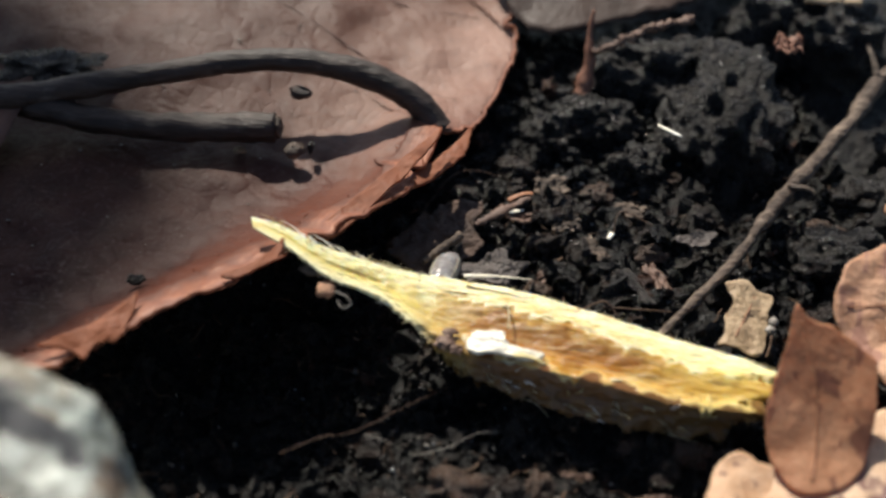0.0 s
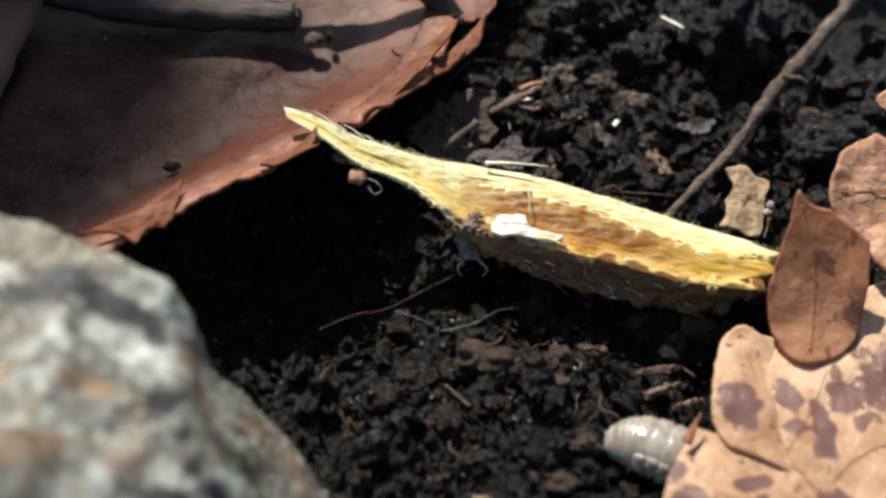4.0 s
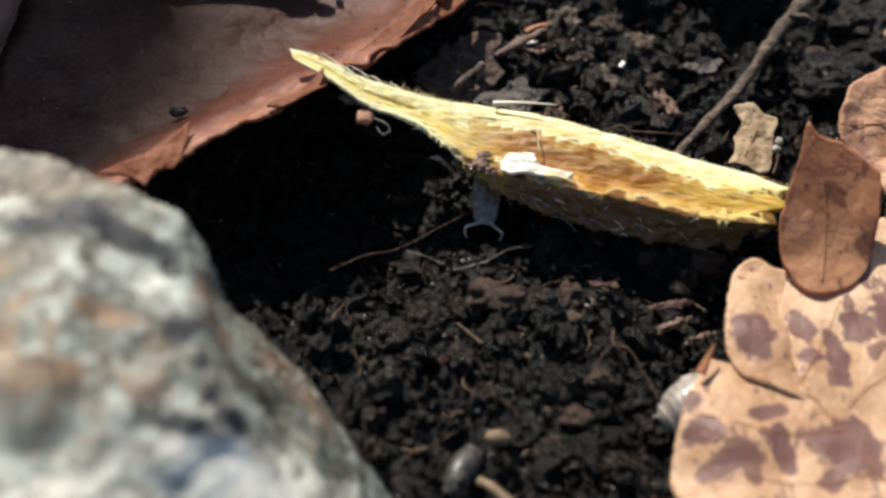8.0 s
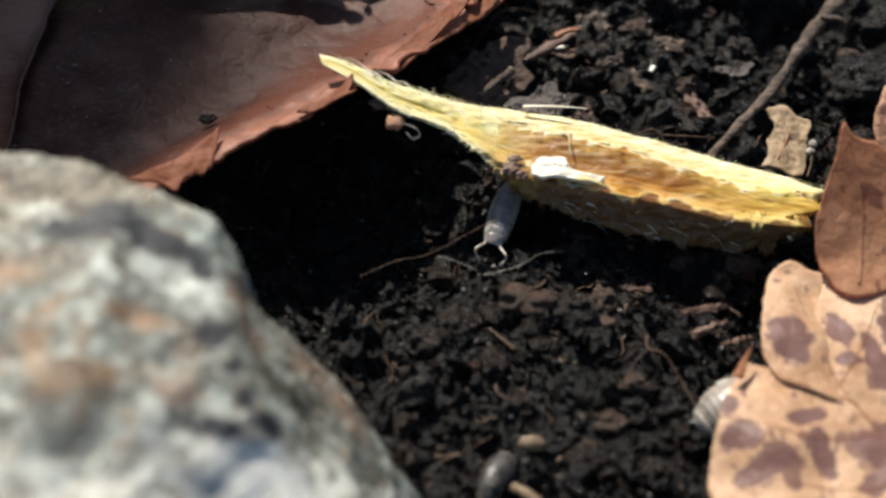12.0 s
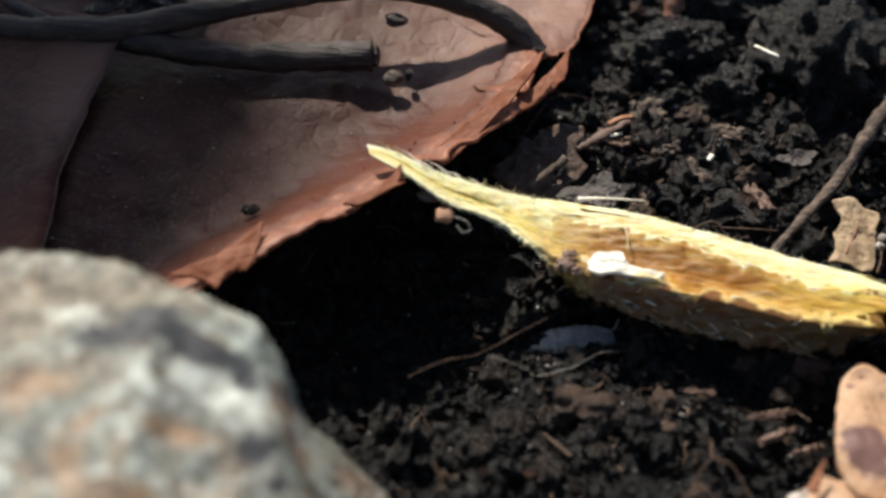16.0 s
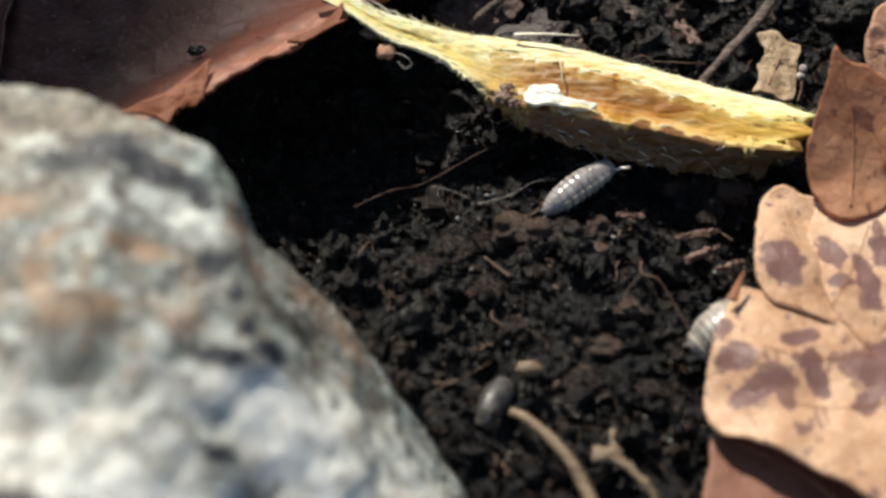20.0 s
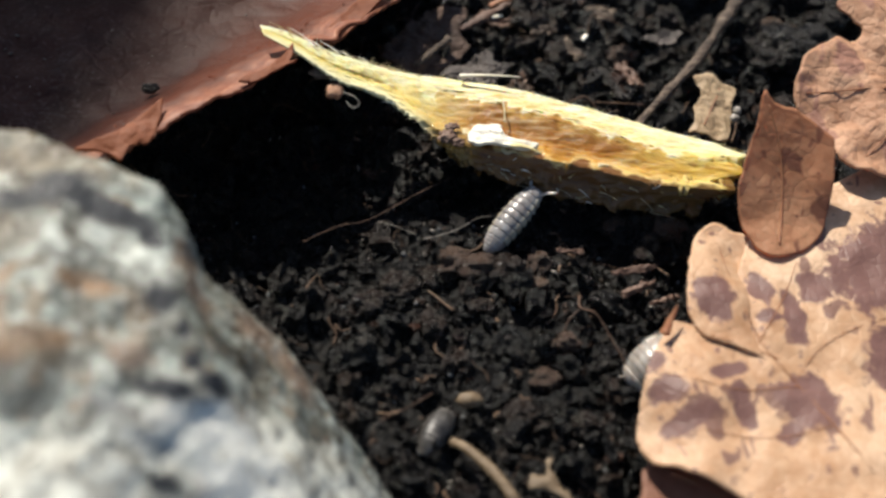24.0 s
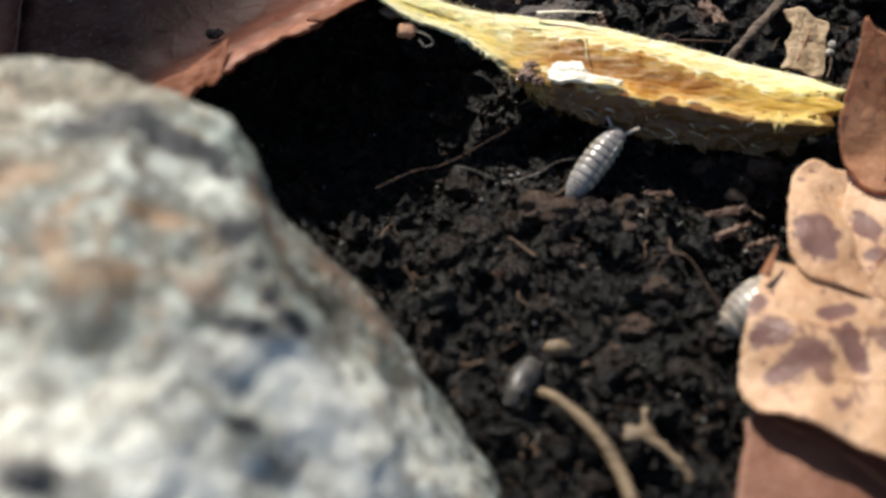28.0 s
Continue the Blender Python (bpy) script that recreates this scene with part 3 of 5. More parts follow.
# ---- the ground ----
def smooth_bump(x, y, cx, cy, r):
    d = math.hypot(x - cx, y - cy) / r
    return 0.0 if d >= 1 else (1 - d * d) ** 2


def ground_height(x, y):
    """Height of the soil in millimetres."""
    p = V((x, y, 0))
    h = 1.1 * fbm(p, 13, 3) + 0.75 * fbm(p + V((31, 7, 2)), 4.2, 3)
    h -= 4.2 * smooth_bump(x, y, -15, 5, 20)
    h -= 2.5 * smooth_bump(x, y, -30, 25, 40)
    h -= 1.5 * smooth_bump(x, y, 12, 18, 12)
    h -= 2.0 * smooth_bump(x, y, 38, -12, 26)
    h -= 2.4 * smooth_bump(x, y, 3.5, 3.5, 8)
    h += 1.2 * smooth_bump(x, y, 25, 3, 9)
    h += 2.5 * smooth_bump(x, y, 24, 50, 20)
    return h - 0.8


def soil_relief(x, y):
    p = V((x, y, 0))
    return ground_height(x, y) + 0.55 * abs(fbm(p + V((3, 9, 4)), 1.9, 3)) + 0.25 * fbm(p + V((1, 5, 8)), 0.8, 2)


def axis(lo, hi, step, far=900.0):
    mid = list(np.arange(lo, hi + step / 2, step))
    out, d = [], step
    while d < far:
        d *= 1.5
        out.append(d)
    return [lo - d for d in out[::-1]] + mid + [hi + d for d in out]


def build_ground():
    xs, ys = axis(-66, 68, 0.55), axis(-52, 92, 0.55)
    verts = [(x, y, soil_relief(x, y) if abs(x) < 90 and abs(y) < 110 else ground_height(x, y) * 2) for y in ys for x in xs]
    w = len(xs)
    faces = [(j * w + i, j * w + i + 1, (j + 1) * w + i + 1, (j + 1) * w + i) for j in range(len(ys) - 1) for i in range(w - 1)]
    lone("ground", (verts, faces), SOIL, (0, 0, 0), "dark moist crumbly soil strewn with fine debris", "soil", kind="structure")


build_ground()


# ---- the speckled stone ----
def build_stone():
    hull = [(-64, -10.5, 20), (-46, -9.6, 22.6), (-36.5, -10.0, 24.6), (-31, -11.2, 25.2), (-26, -12.6, 25.2), (-22.0, -13.9, 23.4), (-20.4, -15.4, 20.8),
            (-20.2, -16.3, 17.5), (-19.6, -16.6, 13), (-16.5, -17.7, 8.4), (-11.5, -20.1, 4.7), (-5.9, -24.7, 0.7), (0.2, -32.4, -1), (5, -46, -3),
            (-24, -9, -4), (-64, -5, -4), (-28, -23, 26.4), (-31, -46, 26), (-20, -25, 23), (-16.5, -30, 21.6), (-12.4, -39, 16.5), (-55, -30, 26.5),
            (-64, -62, 18), (-22, -62, 14), (0, -62, -4)]
    bm = bmesh.new()
    for p in hull:
        bm.verts.new(p)
    res = bmesh.ops.convex_hull(bm, input=bm.verts)
    junk = [e for e in res["geom_interior"] if isinstance(e, bmesh.types.BMVert)]
    bmesh.ops.delete(bm, geom=junk, context="VERTS")
    bmesh.ops.triangulate(bm, faces=bm.faces)
    for _ in range(5):
        long = [e for e in bm.edges if e.calc_length() > 1.2]
        bmesh.ops.subdivide_edges(bm, edges=long, cuts=1)
        bmesh.ops.triangulate(bm, faces=[f for f in bm.faces if len(f.verts) > 3])
    for _ in range(3):
        bmesh.ops.smooth_vert(bm, verts=bm.verts, factor=0.5, use_axis_x=True, use_axis_y=True, use_axis_z=True)
    bm.normal_update()
    for v in bm.verts:
        v.co += v.normal * (-0.35 + 0.7 * fbm(v.co, 9, 3) + 0.26 * fbm(v.co + V((5, 5, 5)), 2.4, 4))
    for v in bm.verts:
        for at, deep, r in (((-18.6, -18.6, 17.0), 1.3, 4.0), ((-11.0, -24.0, 8.0), -0.5, 5.0)):
            v.co -= v.normal * deep * math.exp(-((v.co - V(at)).length / r) ** 2)
    shape = ([v.co.copy() for v in bm.verts], [tuple(v.index for v in f.verts) for f in bm.faces])
    bm.free()
    lone("stone", shape, STONE, (-36, -36, -3), "rough pale grey stone with tan and black speckles on the soil", "stone")


build_stone()

# ---- the large brown leaf ----
RIM = [(-78, -40, 5), (-62, -24, 6), (-48, -11, 7.5), (-38, -4.5, 8.0), (-29.6, -0.9, 8.5), (-26.0, 0.9, 9.3), (-21.7, 4.9, 9.6), (-16.2, 8.7, 9.6), (-12.4, 12.6, 9.3),
       (-7.5, 16.9, 8.8), (-2.4, 22.8, 7.8), (-0.4, 27.4, 7), (1.4, 35.0, 6.0), (0.6, 37.0, 4.6), (4.7, 38.2, 4.0), (7.5, 44.7, 4.0), (9.7, 55.5, 4.4), (8.2, 57.4, 4.6),
       (11.5, 65, 5.5), (9, 80, 7), (0, 98, 8)]
FAR = [(-150, 10, 9), (-120, 60, 12), (-70, 120, 12), (-20, 120, 10)]


def leaf_floor(p):
    return 3.0 + 0.9 * fbm(p + V((9, 4, 2)), 16, 3) + 5.0 * smooth_bump(p.x, p.y, -25, 75, 42) + 2.0 * smooth_bump(p.x, p.y, -60, 20, 30)


def brown_leaf_at(s, d):
    """A point of the brown leaf: s along its edge, d millimetres in from it."""
    r = spline(RIM, s)
    f = spline(FAR, s)
    way = V((f.x - r.x, f.y - r.y, 0)).normalized()
    p = V((r.x, r.y, 0)) + way * d
    k = min(d / 13.0, 1.0)
    k = k * k * (3 - 2 * k)
    z = r.z * (1 - k) + leaf_floor(p) * k
    z += 0.35 * fbm(p + V((2, 8, 1)), 4.5, 3) * min(1, d / 4 + 0.25)
    return V((p.x, p.y, z))


def rim_width(s):
    return max(0.6, 4.6 + 1.2 * fbm((s * 30, 0, 2), 1.0, 3)) * (1.0 if s < 0.61 else 0.15)


def build_brown_leaf():
    leaf = thing("leaf", (-30, 30, 0), "large dry brown leaf with a curled reddish edge on soil", "leaf")

    def edge(s):
        torn = 0.35 * fbm((s * 110, 3, 1), 1.0, 4) + 0.6 * fbm((s * 34, 8, 1), 1.0, 2)
        for at, deep in ((0.224, 3.5), (0.43, 1.6), (0.548, 1.8)):
            torn += deep * max(0, 1 - abs(s - at) / 0.008)
        return max(-0.7, torn)

    def blade(u, v):
        e = edge(u)
        return brown_leaf_at(u, e + rim_width(u) * 0.86 + v ** 1.5 * 62) - V((0, 0, 0.12))

    def rim(u, v):
        e = edge(u)
        frayed = 0.5 * fbm((u * 240, 5, 1), 1.0, 3) * v ** 3
        d = e + v * (rim_width(u) + frayed)
        p = brown_leaf_at(u, d)
        lift = 0.15 + 0.7 * math.exp(-(d - e) / 1.2)
        return p + V((0, 0, lift * 0.5 + 0.1))

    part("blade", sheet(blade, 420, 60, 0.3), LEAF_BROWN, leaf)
    grain = [(i / 620, k / 12) for i in range(621) for k in range(13)]
    part("curled_edge", sheet(rim, 620, 12, 0.35), LEAF_RIM, leaf, "torn reddish brown curled leaf edge", grain=grain * 2)
    vein_rows = [((0.72, 5), (0.66, 22), (0.58, 48)), ((0.80, 4), (0.74, 24), (0.66, 50))]
    for row in vein_rows:
        pts = []
        for i in range(9):
            q = spline([(a, b, 0) for a, b in row], i / 8)
            pts.append(brown_leaf_at(q.x, q.y) - V((0, 0, 0.13)))
        part("vein", tube(pts, lambda t: 0.06 + 0.07 * t, 40, 6), VEIN_DARK, leaf)
    tip = [(-9.8, 16.7), (-3.5, 25.7), (-0.5, 29.9), (1.4, 32.7), (1.2, 31.1), (-0.7, 27.2), (-3.2, 23.0), (-8.1, 16.0)]
    part("torn_flap", leaf_shape(tip, (-2.9, 25.3), lambda x, y: 9.1 + 0.03 * x + 0.25 * fbm((x, y, 4), 3, 3), 12, 120, 0.2, 0.3), LEAF_FLAP, leaf, "pointed orange tip of the curled edge")
    under = [(-2.9, 26.0), (0.4, 29.8), (2.7, 32.9), (4.6, 36.2), (4.3, 32.7), (3.6, 31.0), (0.6, 27.3), (-2.0, 25.6)]
    part("torn_flap", leaf_shape(under, (1.4, 30.2), lambda x, y: 6.4 + 0.3 * fbm((x, y, 6), 3, 3), 12, 120, 0.3, 0.3), LEAF_FLAP, leaf, "reddish torn flap under the edge")
    # two strips of the edge torn loose, their points lifted
    low = [(-32.0, 0.0), (-29.9, 1.1), (-27.5, 2.7), (-25.9, 4.4), (-25.1, 5.4), (-24.5, 6.2), (-24.5, 4.4), (-24.7, 2.7), (-25.3, 0.9), (-26.3, 0.8), (-27.3, 0.4), (-27.7, -1.1), (-28.8, -0.5), (-30.1, -0.2)]
    part("torn_flap", leaf_shape(low, (-26.6, 2.0), lambda x, y: 9.9 + 0.12 * (y - 2) + 0.3 * fbm((x, y, 3), 2.5, 3), 12, 150, 0.2, 0.22), LEAF_FLAP, leaf, "orange red strip torn from the edge")
    mid = [(-17.5, 8.4), (-15.5, 9.6), (-13.9, 11.1), (-13.1, 12.3), (-12.4, 13.5), (-12.4, 12.2), (-12.7, 11.1), (-11.9, 11.3), (-13.6, 10.1), (-15.1, 8.8), (-16.4, 8.1)]
    part("torn_flap", leaf_shape(mid, (-13.9, 10.6), lambda x, y: 10.75 + 0.06 * (y - 10) + 0.2 * fbm((x, y, 7), 2, 3), 10, 120, 0.12, 0.2), LEAF_FLAP, leaf, "orange red strip torn from the edge")
    rng = random.Random(14)
    for i in range(30):
        s = rng.uniform(0.2, 0.62)
        a = brown_leaf_at(s, rng.choice((-0.1, 0.2, rim_width(s) + 0.2))) + V((0, 0, 0.45))
        way = V((rng.uniform(-1, 1), rng.uniform(-0.7, 1.0), rng.uniform(0, 0.6))) * rng.uniform(0.3, 1.1)
        part("frayed_shred", tube([a, a + way * 0.5 + V((0, 0, 0.1)), a + way], lambda t: 0.12 * (1 - t) + 0.02, 6, 4, 0.2, 0.6, 0.4), LEAF_FLAP, leaf)
    return leaf


build_brown_leaf()


def build_left_leaf():
    leaf = thing("leaf", (-66, 16, 2), "dark brown dry leaf overlapping a larger leaf", "leaf")
    edge = [(-45.0, -6, 8.6), (-45.4, 2, 6.6), (-45.4, 9, 5.6), (-46.2, 15.5, 5.4), (-45.6, 22, 5.5), (-44.8, 30.5, 6), (-43.5, 37, 7)]

    def fn(u, v):
        p = spline(edge, u)
        p.x += 0.4 * fbm((u * 14, 2, 1), 1.0, 3)
        return p + V((-42 * v, 6 * v, 0.5 * math.sin(min(1, v * 8) * math.pi / 2) + 7 * v * v + 0.5 * fbm((u * 4, v * 6, 2), 1.0, 3) * v))

    part("blade", sheet(fn, 80, 30, 0.35), LEAF_BROWN, leaf)
    part("dry_margin", tube([fn(i / 12, 0.0) for i in range(13)], lambda t: 0.13, 80, 6, 0.6, 1.0), VEIN_DARK, leaf, "thin dull dried leaf margin")


build_left_leaf()


def build_overhang():
    """An added plant out of view whose broad leaves shade part of the brown leaf."""
    far = SUN_FROM * 800
    plant = thing("plant", (far.x - 90, far.y + 60, 0), "unseen broad leaved plant added to cast shade", "plant")
    shades = (([(-22.5, 28), (-27, 17), (-30.5, 8), (-35, 0), (-53, -12), (-90, -20), (-118, 6), (-112, 48), (-78, 70), (-52, 64), (-33, 43)], (-68, 14), 0), ([(-70, 40), (-66, 70), (-90, 120), (-130, 130), (-146, 84), (-116, 38), (-90, 30)], (-104, 80), 14),
              ([(-96, 4), (-78, -22), (-84, -50), (-116, -66), (-156, -40), (-164, 6), (-130, 26)], (-120, -20), 9))
    # further unseen leaves, added to screen sky light
    shades += (([(-140, -70), (-150, 10), (-140, 80), (-200, 140), (-280, 90), (-290, -10), (-230, -90)], (-210, 20), 22), ([(-120, 110), (-90, 170), (-130, 260), (-220, 290), (-270, 210), (-200, 130)], (-180, 200), 30),
               ([(-40, 150), (-20, 210), (-50, 290), (-110, 320), (-130, 230), (-90, 160)], (-70, 230), 26), ([(-280, 100), (-260, 200), (-320, 290), (-420, 260), (-430, 140), (-340, 90)], (-340, 190), 36))
    for shade, mid, up in shades:
        out = [(x + far.x, y + far.y) for x, y in shade]
        part("leaf_blade", leaf_shape(out, (mid[0] + far.x, mid[1] + far.y), lambda x, y: far.z + 4 + up, 12, 160, 0.5, 0.6), LEAF_GREEN, plant)
        part("leaf_stalk", tube([(far.x - 85, far.y + 65, far.z - 66), (mid[0] + far.x - 30, mid[1] + far.y + 20, far.z + up - 6), (mid[0] + far.x, mid[1] + far.y, far.z + 3 + up)], lambda t: 2.6 - t, 24, 8), STALK_GREEN, plant)
    part("stalk", tube([(far.x - 90, far.y + 60, -4), (far.x - 96, far.y + 68, far.z * 0.5), (far.x - 85, far.y + 65, far.z - 64)], lambda t: 7 - 3 * t, 40, 10, 0.1, 20), STALK_GREEN, plant)


build_overhang()


# ---- twigs on the brown leaf ----
def build_leaf_twigs():
    arch = thing("stem", (-20, 40, 4), "bowed dark brown leaf stem arching over the dry leaf", "stem")
    part("stalk", tube([(-80, 33, 8), (-62, 35, 7.5), (-46.6, 35.6, 7.0), (-34.8, 38.4, 8.0), (-19.7, 41.6, 9.5), (-10.3, 41.4, 9.3), (-2.7, 39.6, 7.6), (1.4, 37.3, 4.6)],
                       lambda t: 1.45 + 0.1 * t - 0.25 * math.exp(-((t - 0.55) / 0.15) ** 2), 110, 14, 0.16, 2.6), TWIG_DARK, arch)
    part("side_shoot", tube([(-64, 44, 8), (-57, 39.0, 7.6), (-50, 35.6, 7.0)], lambda t: 0.9, 24, 8, 0.2), TWIG_DARK, arch)
    part("bud_scar", lump((-14.2, 38.8, 7.6), 1.0, 4, 0.3, (1.4, 0.8, 0.7)), TWIG_DARK, arch)
    stub = thing("twig_stub", (-28, 34, 4), "broken dark twig stub resting on the dry leaf", "twig")
    part("stub_bark", tube([(-60, 39, 5.8), (-46, 36.4, 5.8), (-38, 34.9, 5.6), (-30, 34.3, 5.5), (-16.6, 35.0, 5.6)], lambda t: 1.5 - 0.3 * t + 0.45 * t * t + 0.3 * max(0, t - 0.85), 80, 12, 0.2, 2.2), TWIG_DARK, stub)
    part("broken_end", lump((-16.3, 35.1, 5.6), 1.25, 9, 0.3, (0.45, 1, 1)), TWIG_BROWN, stub, "paler splintered twig end")
    lone("crumb", lump((-14.3, 32.6, 4.6), 1.05, 12, 0.4, (1.1, 0.8, 0.8)), TWIG_BROWN, (-14.3, 32.6, 3.8), "brown crumb of bark on the dry leaf", "crumb")
    lone("crumb", lump((-12.6, 33.6, 4.4), 0.7, 17, 0.5, (0.6, 1.2, 0.8)), CRUMB, (-12.6, 33.6, 3.8), "black crumb of soil on the dry leaf", "crumb")
    p = V((-27.3, 13.2, 3.9))
    lone("crumb", lump(p, 0.75, 21, 0.4, (1.2, 0.8, 0.6)), CRUMB, p, "black crumb of soil on the dry leaf", "crumb")
    p = V((-20.5, 33.5, 3.4))
    lone("crumb", lump(p, 0.6, 25, 0.4, (1.3, 0.8, 0.6)), STRAW, p, "small tan crumb on the dry leaf", "crumb")
    p = V((-43.7, 42.6, 6.4))
    lone("soil_crumb", lump(p, 2.2, 28, 0.9, (2.0, 1.1, 0.28), 4, 0.5), CRUMB, p, "dark crust of soil stuck to the dry leaf", "soil")


build_leaf_twigs()

# ---- the yellow splinter of wood ----
S_TOP = [(-15.82, 15.66, 11.1), (-13.22, 15.46, 10.5), (-8.66, 14.28, 9.0), (-4.1, 14.1, 7.5), (0.5, 14.0, 6.3), (9.8, 12.9, 5.9), (17.8, 10.7, 5.5), (26.2, 8.1, 5.1), (34.5, 6.1, 4.8)]
S_B1 = [(-15.62, 15.06, 11.2), (-12.82, 14.26, 10.6), (-8.36, 12.48, 9.1), (-3.8, 11.9, 7.6), (0.5, 11.2, 6.6), (7.9, 10.2, 6.3), (16.3, 7.7, 5.9), (25.1, 4.6, 5.5), (34.0, 4.1, 5.1)]
S_B2 = [(-15.52, 14.56, 11.2), (-12.42, 13.66, 10.5), (-7.86, 11.48, 9.0), (-3.4, 10.7, 7.5), (1.6, 6.9, 6.6), (7.1, 4.0, 6.3), (15.3, 2.9, 5.9), (24.3, 0.8, 5.5), (33.0, 0.7, 5.1)]
S_LOW = [(-15.32, 14.16, 11.2), (-11.32, 12.26, 10.2), (-7.56, 10.38, 8.9), (-2.8, 9.6, 7.4), (1.7, 6.2, 5.9), (6.2, 3.4, 4.4), (14.6, 1.6, 2.4), (24.0, 0.1, 2.0), (32.6, 0.0, 2.5)]
S_NORMAL = V((0.05, -0.06, 1.0)).normalized()


def splinter_at(s, v):
    """A point on the splinter's open face: s along it, v across in bands 0 to 3."""
    rows = (S_TOP, S_B1, S_B2, S_LOW)
    i = min(int(v), 2)
    a, b = spline(rows[i], s), spline(rows[i + 1], s)
    return a.lerp(b, v - i)


def fibrous(p, k):
    d = V((p.x * 0.3, p.y * 1.1 + p.x * 0.2, p.z))
    return 0.6 - abs(fbm(d + V((k, 0, 0)), 0.85, 4)) * 1.6


def smooth(lo, hi, x):
    k = min(1.0, max(0.0, (x - lo) / (hi - lo)))
    return k * k * (3 - 2 * k)


def torn_border(s, k):
    """The ragged line, in bands across, where one layer of wood has torn off the next."""
    x = s * 19 + 2.0 * fbm((s * 8, k * 5.3, 7), 1.0, 3)
    i = math.floor(x)
    size = 0.5 + 0.5 * noise.noise(V((i * 1.7, k * 3.1, 2.2)))
    f = x - i
    return k - 0.20 + 0.55 * size * smooth(0.0, 0.22, f) * (1 - f) ** 1.3 + 0.24 * fbm((s * 34, k * 2.0, 1), 1.0, 4)


def split_face(s, v, lift=0.0):
    """The torn open face: a raised rim, a hollow along the heart, a broken lip and a resin edge."""
    p = splinter_at(s, v)
    taper = min(1.0, s * 3.0 + 0.03)
    late = smooth(0.44, 0.58, s)
    rim = (0.07 * (1 - smooth(-0.10, 0.20, v - torn_border(s, 1)))) * late + 0.25 * math.sin(math.pi * min(1.0, v / 1.2)) ** 0.6 * (1 - late) * (v < 1.2)
    hollow = -0.30 * math.exp(-((v - 1.5) / 0.3) ** 2) * late
    lip = 0.14 * (1 - smooth(-0.10, 0.14, v - torn_border(s, 2))) * late * smooth(0.55, 0.66, s)
    torn = 0.10 * fibrous(p, 3) + 0.13 * fbm(V((p.x * 0.4, p.y, p.z)), 2.0, 3)
    low = smooth(2.0, 2.4, v) * late
    rough = 0.10 * fbm(V((p.x * 0.5, p.y * 1.4, p.z)), 0.9, 4) * (1 + 2.2 * low) + 0.22 * low * late * fbm(V((p.x * 0.8, p.y, p.z)), 1.6, 3)
    ragged = V((0, -0.55 * fbm((s * 42, 4, 9), 1.0, 3) - 0.2, 0.1)) * smooth(2.6, 3.0, v) * late
    return p + (S_NORMAL + V((0, -0.7, 0)) * low) * ((rim + hollow + lip + torn + rough) * taper + lift) + ragged


